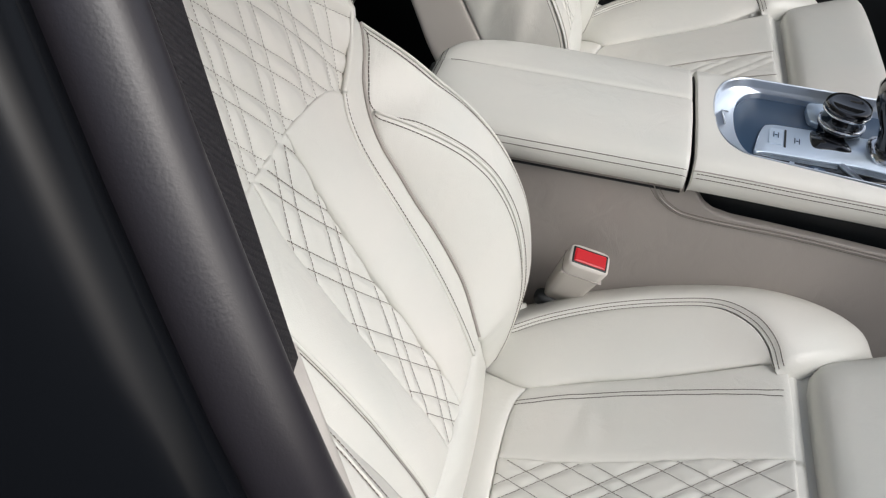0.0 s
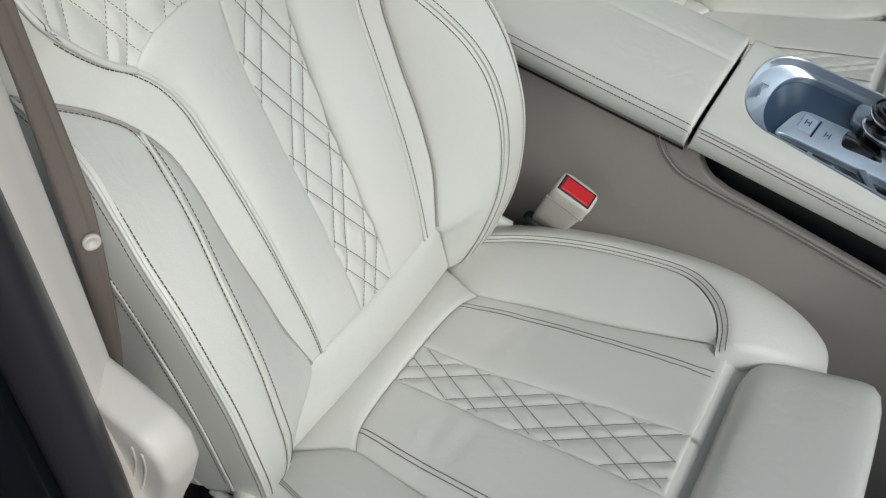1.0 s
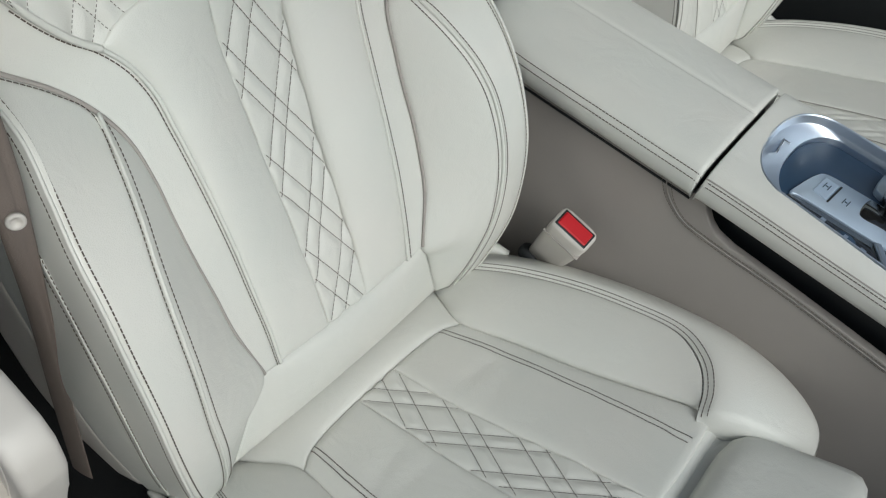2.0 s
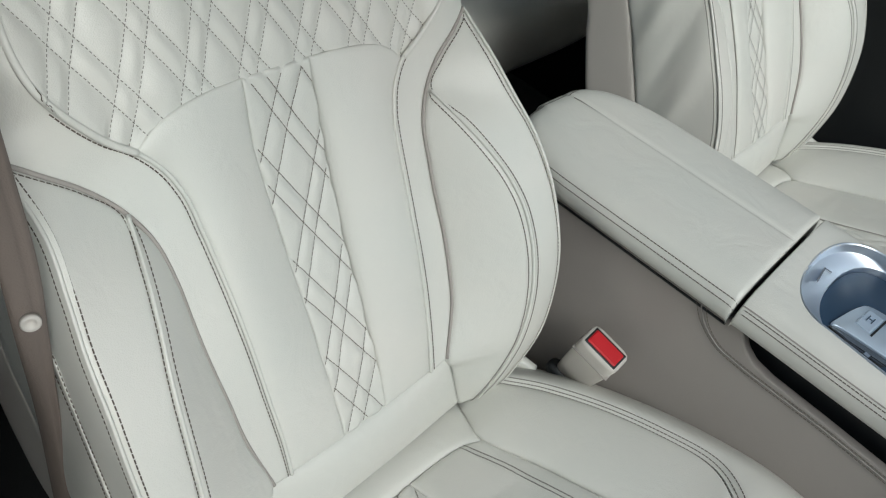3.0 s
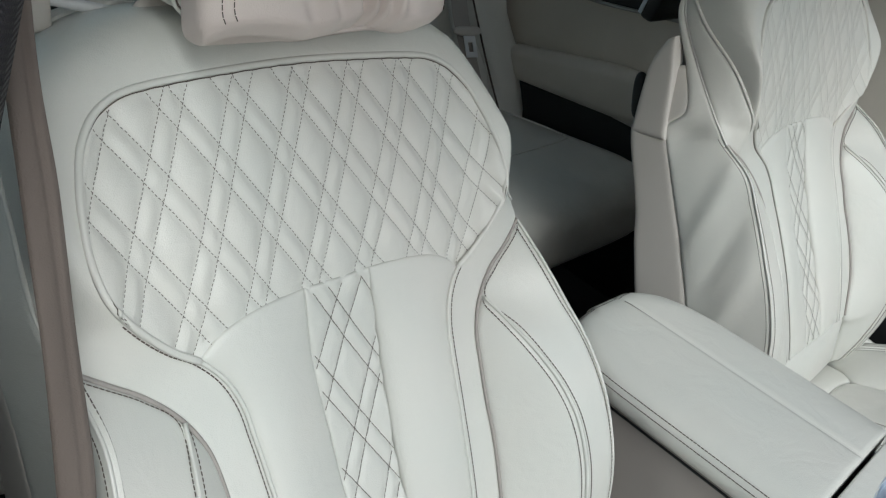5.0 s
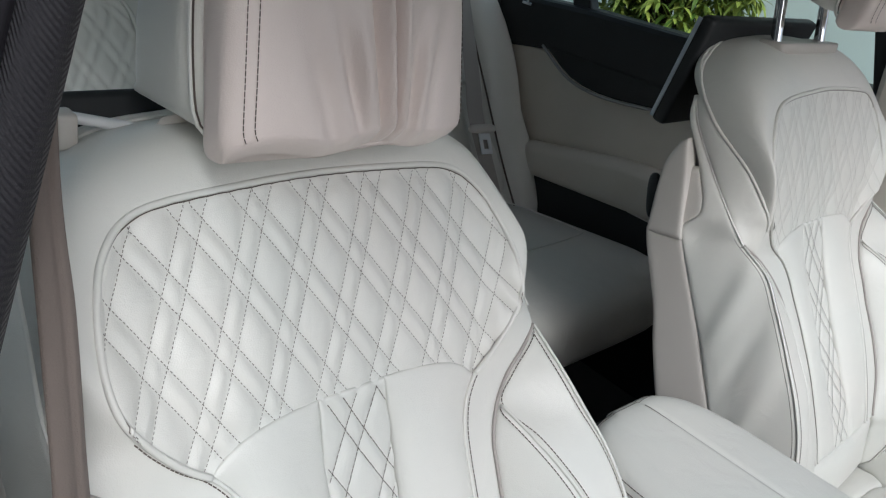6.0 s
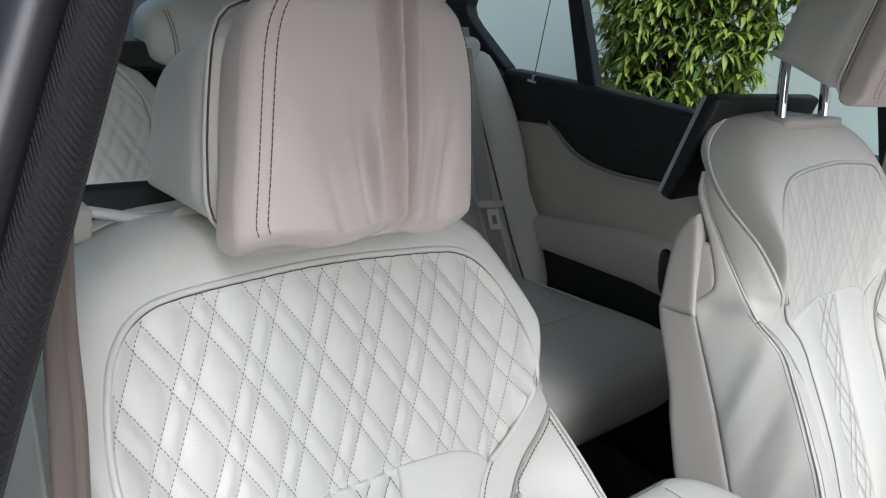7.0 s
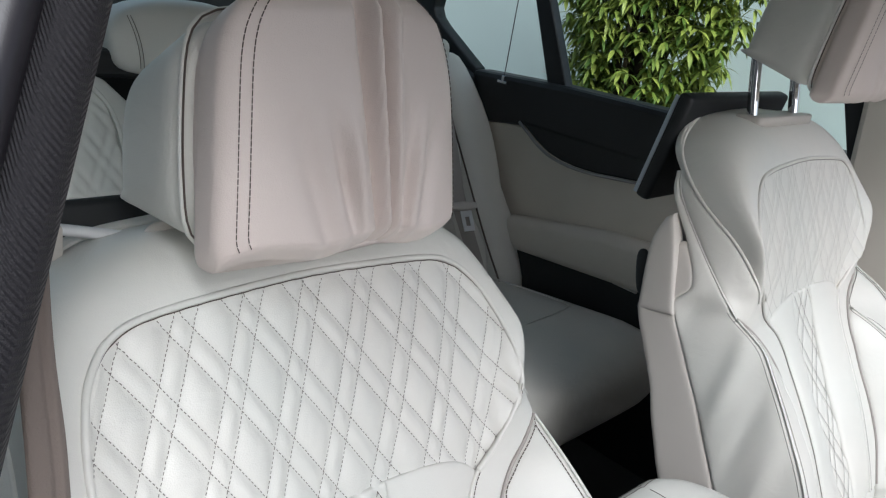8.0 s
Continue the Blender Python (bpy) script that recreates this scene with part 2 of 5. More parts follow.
def drain(bm):
    bm.verts.ensure_lookup_table()
    bm.verts.index_update()
    geo = [v.co.copy() for v in bm.verts], [[v.index for v in f.verts] for f in bm.faces]
    bm.free()
    return geo


def prism(outline, depth, bevel=0.0, seg=2):
    """A flat outline in the xz plane, drawn out along y by depth (from 0)."""
    bm = bmesh.new()
    f = bm.faces.new([bm.verts.new((x, 0, z)) for x, z in outline])
    r = bmesh.ops.extrude_face_region(bm, geom=[f])
    bmesh.ops.translate(bm, vec=(0, depth, 0), verts=[g for g in r["geom"] if isinstance(g, bmesh.types.BMVert)])
    bmesh.ops.recalc_face_normals(bm, faces=bm.faces)
    if bevel:
        bmesh.ops.bevel(bm, geom=list(bm.edges), offset=bevel, segments=seg, profile=0.5, affect="EDGES")
    return drain(bm)


def loft(rings, caps=True):
    """A skin over closed rings of equal length."""
    n, m = len(rings), len(rings[0])
    verts = [v for r in rings for v in r]
    faces = [(i * m + k, i * m + (k + 1) % m, (i + 1) * m + (k + 1) % m, (i + 1) * m + k) for i in range(n - 1) for k in range(m)]
    if caps:
        faces += [tuple(range(m))[::-1], tuple(range((n - 1) * m, n * m))]
    bm = bmesh.new()
    vs = [bm.verts.new(tuple(map(float, v))) for v in verts]
    for f in faces:
        bm.faces.new([vs[i] for i in f])
    bmesh.ops.recalc_face_normals(bm, faces=bm.faces)
    return drain(bm)


def squircle(a, b, n=32, power=4.0):
    """Points round a rounded rectangle with half sizes a and b."""
    out = []
    for k in range(n):
        c, s = math.cos(2 * math.pi * k / n), math.sin(2 * math.pi * k / n)
        r = (abs(c) ** power + abs(s) ** power) ** (-1 / power)
        out.append((a * r * c, b * r * s))
    return out


def pad(a, b, c, n=40, m=24, p1=4.0, p2=4.0, warp=None):
    """A stuffed pad: a rounded box with half sizes a (x), b (y), c (z)."""
    verts, faces = [], []
    for i in range(m + 1):
        f = -math.pi / 2 + math.pi * i / m
        k = (abs(math.cos(f)) ** p2 + abs(math.sin(f)) ** p2) ** (-1 / p2)
        cz, sz = abs(math.cos(f)) * k, math.sin(f) * k
        for x, y in squircle(1, 1, n, p1):
            v = (a * x * cz, b * y * cz, c * sz)
            verts.append(warp(*v) if warp else v)
    for i in range(m):
        for k in range(n):
            faces.append((i * n + k, i * n + (k + 1) % n, (i + 1) * n + (k + 1) % n, (i + 1) * n + k))
    return verts, faces


def mirror_y(pts):
    return np.array(pts, float) * (1, -1, 1)


def flip(pts):
    """The other half of a backrest line (y, v, w)."""
    return np.array(pts, float) * (-1, 1, 1)


def loop(pts, per=6):
    """A smooth closed curve with the same number of steps between all its knots."""
    p = np.array(pts, float)
    out = []
    for i in range(len(p)):
        a, b, c, d = p[i - 1], p[i], p[(i + 1) % len(p)], p[(i + 2) % len(p)]
        for t in np.linspace(0, 1, per, endpoint=False):
            out.append(0.5 * (2 * b + (c - a) * t + (2 * a - 5 * b + 4 * c - d) * t**2 + (3 * b - a - 3 * c + d) * t**3))
    return np.array(out)


# ---- front seats ----
RECLINE = radians(29)


def quilt(y, v, lines, depth=0.0045, width=0.008):
    """How far a quilted face stands above its grooves, and the groove families: (slope dy/dv, offsets)."""
    h = np.ones_like(y)
    for slope, offsets in lines:
        c = 1 / math.sqrt(1 + slope * slope)
        d = np.full_like(y, 9.0)
        for o in offsets:
            d = np.minimum(d, np.abs(y - slope * v - o) * c)
        h = h * (1 - (1 - np.clip(d / width, 0, 1)) ** 2)
    return depth * (h - 1)


def front_seat(name, at, label, tilt=0.0, raised=0.0, folds=1.0, longer=0.0, slim=0.0):
    """A car seat, in the place of the near seat: x forward, its middle at y = 0. tilt: how far the shoulder part leans forward."""
    seat = thing(name, at, label, "car seat", "front seats")
    off = np.array(at, float) * (1, 1, 1)
    base = np.array((0.1, 0.0, 0.28))
    hinge = 0.33

    def back(pts):
        """Backrest places (y, v up the back, w forward) as seat places."""
        p = np.array(pts, float)
        y, v, w = p[..., 0], p[..., 1].copy(), p[..., 2].copy()
        v = v + longer * np.clip((v - 0.36) / 0.18, 0, 1)
        if tilt:
            k = np.clip((v - hinge + 0.04) / 0.08, 0, 1) * tilt
            dv, dw = v - hinge, w + 0.02
            up = v > hinge - 0.04
            v2, w2 = hinge + dv * np.cos(k) - dw * np.sin(k), -0.02 + dv * np.sin(k) + dw * np.cos(k)
            v, w = np.where(up, v2, v), np.where(up, w2, w)
        x = 0.03 - v * math.sin(RECLINE) + w * math.cos(RECLINE)
        z = 0.60 + v * math.cos(RECLINE) + w * math.sin(RECLINE)
        return np.stack([x, y, z], -1) - base

    fw = np.array((math.cos(RECLINE), 0, math.sin(RECLINE)))

    # seam lines of one half: y, v, w
    strip = [(0.0254, 0.005, 0.004), (0.0268, 0.06, 0.006), (0.027, 0.09, 0.003), (0.0275, 0.13, 0.001), (0.0288, 0.18, -0.003), (0.0305, 0.225, -0.004), (0.0325, 0.28, -0.003), (0.031, 0.330, 0.003)]
    inner = [(0.086, 0.0075, 0.004), (0.0875, 0.046, 0.009), (0.0905, 0.095, 0.012), (0.092, 0.135, 0.013), (0.0942, 0.179, 0.0115), (0.0965, 0.215, 0.009), (0.0985, 0.240, 0.007), (0.1012, 0.264, 0.006), (0.1095, 0.287, 0.005), (0.1245, 0.306, 0.005)]
    rise = [(0.1245, 0.306, 0.005), (0.142, 0.319, 0.010), (0.158, 0.335, 0.016), (0.171, 0.351, 0.021)]
    arc = [(0.031, 0.330, 0.003), (0.062, 0.3295, 0.008), (0.090, 0.3255, 0.010), (0.110, 0.3175, 0.008), (0.1245, 0.306, 0.005)]
    wing = [(0.171, 0.351, 0.021), (0.179, 0.365, 0.0235), (0.1825, 0.380, 0.023), (0.183, 0.396, 0.021), (0.181, 0.414, 0.0175), (0.176, 0.436, 0.012), (0.167, 0.460, 0.006), (0.150, 0.480, 0.001), (0.123, 0.490, 0.0), (0.06, 0.495, -0.002), (0.0, 0.497, -0.003)]
    outer_band = [(0.1062, 0.0125, 0.008), (0.120, 0.068, 0.014), (0.124, 0.108, 0.015), (0.127, 0.144, 0.013), (0.128, 0.179, 0.010), (0.129, 0.212, 0.009), (0.133, 0.244, 0.006), (0.145, 0.271, 0.004), (0.164, 0.294, 0.004), (0.187, 0.313, 0.007), (0.208, 0.330, 0.005)]
    crest_line = [(0.146, 0.271, 0.010), (0.156, 0.241, 0.033), (0.166, 0.211, 0.051), (0.175, 0.181, 0.063), (0.181, 0.146, 0.070), (0.184, 0.10, 0.069), (0.184, 0.05, 0.058), (0.179, 0.0, 0.038), (0.172, -0.05, 0.006), (0.168, -0.088, -0.026)]
    flank_line = [(0.208, 0.330, 0.005), (0.2055, 0.288, 0.034), (0.211, 0.25, 0.049), (0.217, 0.216, 0.061), (0.220, 0.179, 0.070), (0.222, 0.14, 0.073), (0.222, 0.09, 0.070), (0.220, 0.04, 0.057), (0.214, -0.01, 0.036), (0.202, -0.06, 0.002), (0.194, -0.088, -0.022)]

    def swung(line, in_w, in_y=(0, 0, 0, 0, 0)):
        """A seam over the shoulder; on a folded shoulder part it runs more aslant."""
        if not tilt:
            return line
        knots = (0.347, 0.370, 0.415, 0.465, 0.514)
        return [(math.copysign(abs(y) + np.interp(v, knots, in_y), y), v, w + np.interp(v, knots, in_w)) for y, v, w in line]

    threads, pale = [], []

    def sew(p, dist, side=0, mat=threads, **kw):
        line, nn = along(p, fw, dist, side)
        mat.append(stitches(line + 0.0005 * nn, nn, **kw))

    # quilted strip down the middle
    n = 150
    a, b = spline(back(flip(strip)), n), spline(back(strip), n)
    a_l, b_l = spline(flip(strip), n), spline(strip, n)
    p, q = between(a, b, 44), between(a_l, b_l, 44)
    fam = [(-0.56, [0.56 * v for v in (0.0130, 0.0465, 0.0997, 0.1332, 0.1933, 0.2218, 0.2808, 0.3077, 0.365)]), (0.55, [-0.55 * v for v in (0.0125, 0.0465, 0.0986, 0.1274, 0.1887, 0.2171, 0.2831, 0.3193)])]
    p = pillow(p, fw, 0.0025, 0.006, extra=quilt(q[..., 0], q[..., 1], fam, 0.0026, 0.009))
    part("centre_strip", sheet(p, fw), LEATHER, seat, "quilted ivory leather strip with diamond stitching")

    def sew_quilt(p, q, fam, lo, hi, thread=(0.0037, 0.0007, 0.00065, 0.0004), rows=threads):
        """Thread along the grooves of a quilted grid p, whose flat places are q."""
        nn = normals(p, fw)
        flat, pts, nrm = q.reshape(-1, 3), p.reshape(-1, 3), nn.reshape(-1, 3)
        inside = border(q).reshape(-1)
        for slope, offsets in fam:
            for o in offsets:
                v = np.linspace(lo, hi, int((hi - lo) / 0.002))
                line = np.stack([o + slope * v, v], 1)
                run = []
                for yv in line:
                    d = (flat[:, 0] - yv[0]) ** 2 + (flat[:, 1] - yv[1]) ** 2
                    k = np.argpartition(d, 4)[:4]
                    i = k[np.argmin(d[k])]
                    if d[i] < 6e-6 and inside[i] > 0.0012:
                        wt = 1 / (d[k] + 1e-8)
                        run.append(((pts[k] * wt[:, None]).sum(0) / wt.sum() + 0.0008 * nrm[i], nrm[i]))
                    elif run:
                        if len(run) > 3:
                            rows.append(stitches([x for x, _ in run], [x for _, x in run], *thread))
                        run = []
                if len(run) > 3:
                    rows.append(stitches([x for x, _ in run], [x for _, x in run], *thread))

    sew_quilt(p, q, fam, 0.0, 0.335)

    # quilted shoulder panel
    low = flip(rise)[::-1].tolist() + flip(arc)[::-1].tolist()[1:] + arc[:1] + arc[1:] + rise[1:]
    top = flip(wing).tolist() + wing[::-1][1:]
    n = 230
    c0l, c1l = spline(low, n) - np.array((0, 0.005, 0.003)), spline(top, n)
    q = between(c0l, c1l, 110)
    bow = np.linspace(0, 1, 110)
    q[..., 2] += 0.006 * (4 * bow * (1 - bow))[None]
    p = back(q)
    fam = [(0.50, [o + 0.0505 * k for k in range(-5, 6) for o in (-0.1979, -0.1814)]), (-0.61, [o + 0.0505 * k for k in range(-6, 6) for o in (0.2295, 0.2470)])]
    p = pillow(p, fw, 0.0025, 0.008, extra=quilt(q[..., 0], q[..., 1], fam, 0.0018 if tilt else 0.0036, 0.013) * np.clip(border(p) / 0.010, 0, 1))
    part("shoulder_panel", sheet(p, fw), LEATHER, seat, "quilted ivory leather shoulder panel with dark diamond stitching")
    sew_quilt(p, q, fam, 0.295, 0.50, (0.0019, 0.0013, 0.00035 if tilt else 0.0006, 0.0003), pale)
    part("seam_line", tube(along(p, fw, 0.0030, 1)[0] + 0.0004 * fw, 0.0004, 5), THREAD, seat)
    around = flip(rise).tolist()[:-1] + top + rise[::-1][1:]
    part("piping", tube(spline(back(np.array(around)), 300) + 0.0004 * fw, 0.0026), LEATHER, seat, "ivory leather piping round the shoulder panel")

    bands = []
    for sg, side in ((1, "right"), (-1, "left")):
        f = (lambda pts: np.array(pts, float)) if sg > 0 else flip
        low_side = slim if sg < 0 else 0.0
        crest, flank = ([(y, v, w - low_side * min(1.0, max(0.0, (0.335 - v) / 0.15))) for y, v, w in line] for line in (crest_line, flank_line))
        B = lambda pts, n: spline(back(f(pts)), n)
        # smooth inner panel
        c0, c1 = B([strip[0], (0.06, 0.007, 0.005), inner[0]], 40), B(arc, 40)
        p = coons(c0, c1, B(strip, 110), B(inner, 110))
        p = pillow(p, fw, 0.004, 0.014, 0.005)
        part("inner_panel", sheet(p, fw), LEATHER, seat)
        # band that runs up and out to the shoulder
        long_in, long_out = inner + rise[1:], outer_band[:-1 if tilt else None] + [(0.1825, 0.347, 0.020) if tilt else (0.2125, 0.347, -0.002)]
        p = between(B(long_in, 150), B(long_out, 150), 20)
        p = pillow(p, fw, 0.004, 0.008, 0.0, ends=False)
        bands.append(p)
        sew(p, 0.0052, 0)
        gap = along(p, fw, 0.0016, 0)[0] + 0.0012 * fw
        part("seam_line", tube(gap, 0.0008, 5), THREAD, seat)
        part("band_piping", tube(B(inner + rise[1:], 120) + 0.0003 * fw, 0.0018), LEATHER, seat)
        part("bolster_piping", tube(B(outer_band, 120) + 0.0004 * fw, 0.0018), LEATHER_SIDE, seat, "greige leather piping")
        # bolster, in two panels that meet at the crest seam
        low_band = outer_band[:8][::-1]
        p = between(B(low_band + [(0.120, -0.012, -0.004), (0.134, -0.048, -0.020), (0.150, -0.088, -0.036)], 120), B(crest, 120), 30)
        p = pillow(p, fw, 0.004, 0.010, 0.005)
        part("bolster_inner_panel", sheet(p, fw), LEATHER, seat)
        if not low_side:
            sew(p, 0.0072, 1)
        p = between(B(outer_band[:6:-1] + crest[1:], 130), B(flank, 130), 26)
        p = pillow(p, fw, 0.005, 0.009, 0.004)
        part("bolster_face", sheet(p, fw, 0.003), LEATHER, seat)
        part("seam_welt", tube(B(crest, 110) + 0.0002 * fw, 0.0015, 7), LEATHER, seat)
        part("seam_welt", tube(B(flank, 110) + np.array((0.0004, sg * 0.0002, 0.0002)), 0.0016, 7), LEATHER, seat)
        if not low_side:
            sew(p, 0.0072, 0)
        sew(p, 0.0072, 1)
        # soft side of the backrest, from the face seam to the hard rear edge
        up = np.array((0, sg, 0))
        fore = swung([(0.187, 0.492, -0.072), (0.196, 0.465, -0.064), (0.205, 0.415, -0.036), (0.2125, 0.370, -0.012), (0.2125, 0.347, -0.002)], (0.0, -0.006, -0.014, -0.016, -0.012)) + flank
        aft = [(0.196, 0.492, -0.100), (0.206, 0.465, -0.092), (0.220, 0.415, -0.080), (0.228, 0.370, -0.068), (0.229, 0.352, -0.067), (0.230, 0.335, -0.066), (0.229, 0.284, -0.064), (0.230, 0.25, -0.062), (0.231, 0.216, -0.060), (0.232, 0.179, -0.060), (0.232, 0.14, -0.060), (0.232, 0.09, -0.062), (0.230, 0.04, -0.066), (0.224, -0.01, -0.074), (0.214, -0.06, -0.088), (0.208, -0.088, -0.096)]
        if tilt:
            aft = [(f[0] + k, v, f[2] - d) for (y, v, w), f, k, d in zip(aft[:4], fore[:4], (0.002, 0.003, 0.004, 0.010), (0.006, 0.009, 0.014, 0.030))] + aft[4:]
        C = B(aft, 110)
        p = between(B(fore, 110), C, 34)
        u, w = np.linspace(0, 1, 110)[:, None], crowd(34)[None]
        crease = -0.007 * np.exp(-(((u - 0.26 - 0.06 * w) / 0.03) ** 2)) * w + 0.004 * np.exp(-(((u - 0.34 - 0.20 * w) / 0.03) ** 2)) + 0.003 * np.exp(-(((u - 0.52 - 0.25 * w) / 0.04) ** 2)) - 0.0025 * np.exp(-(((u - 0.43 - 0.22 * w) / 0.025) ** 2))
        p = pillow(p, up, 0.004, 0.009, 0.003, (1.3 if tilt else 0.4) * crease * np.sin(np.pi * w), ends=False)
        part("side_panel", sheet(p, up, 0.003), LEATHER, seat, "soft ivory leather side with slack folds")
        threads.append(stitches(*[x[32:] for x in along(p, up, 0.0072, 0)], wide=0.0008, long=0.0030))
        if not tilt:
            for dist in (0.0365, 0.0445):
                line, nn = along(p, up, dist, 0)
                threads.append(stitches(spline((line + 0.001 * nn)[50::10], 80), spline(nn[50::10], 80), wide=0.0008, long=0.0030))
            part("seam_welt", tube(spline(along(p, up, 0.0405, 0)[0][48::10], 80), 0.0014, 7), LEATHER, seat)
        if tilt:
            seam_top = swung([(0.178, 0.514, -0.078), (0.196, 0.465, -0.064), (0.205, 0.415, -0.036), (0.2125, 0.370, -0.012), (0.2125, 0.347, -0.002)], (0.022, 0.032, 0.030, 0.006, -0.014), (-0.030, -0.024, -0.008, 0.0, 0.0))
            yoke = pillow(between(B(seam_top + [(0.187, 0.313, 0.007)], 60), B(fore[:6], 60), 16), fw + up, 0.003, 0.008, 0.003)
            part("side_yoke", sheet(yoke, fw + up, 0.003), LEATHER, seat, "ivory leather yoke between the shoulder seams")
            part("seam_welt", tube(B(fore[:6], 60), 0.0013, 7), LEATHER, seat)
        c = [(y + 0.004, v, w - d) for (y, v, w), d in zip(aft, (0.002, 0.006, 0.016, 0.034, 0.044, 0.050, 0.054, 0.058, 0.066, 0.070, 0.074, 0.072, 0.07, 0.06, 0.05, 0.04))]
        low_end = 2 if tilt else 0
        g = between(B(aft[low_end:], 110), B(c[low_end:], 110), 16)
        part("rear_edge", sheet(pillow(g, up, 0.005, 0.012), up), PLASTIC, seat, "ivory plastic rear edge of the backrest")
        d = [(0.214, 0.446, -0.082), (0.226, 0.41, -0.072), (0.236, 0.336, -0.066)]
        e = [(0.213, 0.442, -0.092), (0.226, 0.41, -0.106), (0.235, 0.342, -0.116)]
        part("release_handle", shift(pad(0.008, 0.008, 0.030, 20, 14, 3, 3), Matrix.Translation(back(f([(0.216, 0.375, -0.120)]))[0].tolist()) @ pose(0, 0, 0, 0, -14, 0)), BLACK, seat, "black release handle on the backrest")
        g = between(B(d, 40), B(e, 40), 14)
        part("hinge_cover", sheet(pillow(g, up, 0.005, 0.010), up, 0.02), PLASTIC, seat, "ivory plastic cover over the backrest hinge")

    # the lip of leather round the foot of each bolster
    for sg in (1, -1):
        foot = np.array([(0.176, -0.089, -0.022), (0.188, -0.089, -0.020), (0.198, -0.088, -0.026), (0.207, -0.087, -0.050), (0.209, -0.086, -0.085)]) * (sg, 1, 1)
        part("base_lip", tube(spline(back(foot), 40), np.interp(np.linspace(0, 1, 40), (0, 0.15, 0.85, 1), (0.002, 0.0045, 0.0045, 0.002)), 10), LEATHER, seat)

    # lower roll between the panels and the cushion
    c0 = spline(back([(-0.150, -0.088, -0.036), (-0.075, -0.080, -0.030), (0.0, -0.078, -0.029), (0.075, -0.080, -0.030), (0.150, -0.088, -0.036)]), 60)
    c1 = spline(back([(-0.110, 0.012, 0.006), (-0.086, 0.0065, 0.004), (0.0, 0.0045, 0.004), (0.086, 0.0065, 0.004), (0.110, 0.012, 0.006)]), 60)
    p = pillow(between(c0, c1, 24), fw, 0.010, 0.020, 0.012, ends=False)
    part("lower_roll", sheet(p, fw), LEATHER, seat, "plain ivory leather roll at the foot of the backrest")

    # cap over the shoulders and the shell behind
    upz = np.array((0, 0, 1))
    cap0 = flip(wing).tolist() + wing[::-1][1:]
    front_line = spline(back(np.array(cap0)), 120)
    ridge = [(-0.2125, 0.347, -0.002), (-0.2125, 0.370, -0.012), (-0.205, 0.415, -0.036), (-0.196, 0.465, -0.064), (-0.178, 0.514, -0.078), (-0.13, 0.549, -0.084), (-0.06, 0.559, -0.087), (0.0, 0.561, -0.088)]
    ridge = swung(ridge, (0.022, 0.032, 0.030, 0.006, -0.014), (-0.030, -0.024, -0.008, 0.0, 0.0))
    ridge = ridge + flip(ridge)[::-1].tolist()[1:]
    ridge_line = spline(back(np.array(ridge)), 120)
    p = pillow(between(front_line, ridge_line, 20), fw, 0.004, 0.008, ends=False)
    s = crowd(20)[None, :, None]
    taper = np.clip(np.minimum(np.linspace(0, 1, 120), np.linspace(1, 0, 120)) / 0.10, 0, 1)[:, None]
    taper = taper**2 * (3 - 2 * taper)
    hump = np.sin(np.pi * s[..., 0]) * 0.020 * taper
    p = p + (fw * 0.75 + upz * 0.65) * hump[..., None]
    p[..., 1] += np.sign(p[..., 1]) * 0.45 * hump * np.clip((np.abs(p[..., 1]) - 0.12) / 0.05, 0, 1)
    p = np.concatenate([bands[1], p[2:-2], bands[0][::-1]])
    part("shoulder_band", sheet(p, fw + 0.5 * upz, 0.004), LEATHER, seat, "smooth ivory leather band that runs over the top of the backrest")
    back_edge = [(-0.226, 0.345, -0.066), (-0.226, 0.37, -0.068), (-0.219, 0.415, -0.070), (-0.206, 0.465, -0.094), (-0.184, 0.518, -0.108), (-0.13, 0.552, -0.112), (-0.06, 0.562, -0.114), (0.0, 0.564, -0.115)]
    if tilt:
        back_edge = [(r[0] * 0.985, r[1] + 0.001, r[2] - 0.010) for r in ridge[:len(back_edge)]]
    back_edge = back_edge + flip(back_edge)[::-1].tolist()[1:]
    top_ridge, top_edge = ridge[3:-3], back_edge[3:-3]
    p2 = between(spline(back(np.array(top_ridge)), 120), spline(back(np.array(top_edge)), 120), 12)
    p2 = p2 + upz * (np.sin(np.pi * np.linspace(0, 1, 12)) * 0.006)[None, :, None]
    part("shoulder_rim", sheet(p2, upz, 0.0), LEATHER, seat)
    part("rim_piping", tube(ridge_line + 0.0006 * fw, 0.0006 + 0.0018 * np.minimum(1, taper[:, 0] * 2), 8), LEATHER, seat)
    rings = []
    for v, hw, wf, wb in ((-0.10, 0.150, -0.05, -0.12), (0.0, 0.195, -0.012, -0.13), (0.10, 0.200, -0.008, -0.13), (0.22, 0.200, -0.012, -0.125), (0.32, 0.196, -0.012, -0.115), (0.42, 0.186, -0.016, -0.105), (0.49, 0.160, -0.022, -0.098), (0.53, 0.12, -0.040, -0.095)):
        ring = [(y, v, (wf + wb) / 2 + w) for y, w in squircle(hw, (wf - wb) / 2, 40, 5)]
        rings.append(back(np.array(ring)))
    part("rear_shell", loft(rings), LEATHER_SIDE, seat, "greige leather shell behind the backrest")
    # headrest: posts, plate, rear shell and soft front pad
    r = raised
    plate_v, slope, plate_w = (0.5490, -0.14, -0.048) if tilt else (0.5535, 0.32, -0.055)
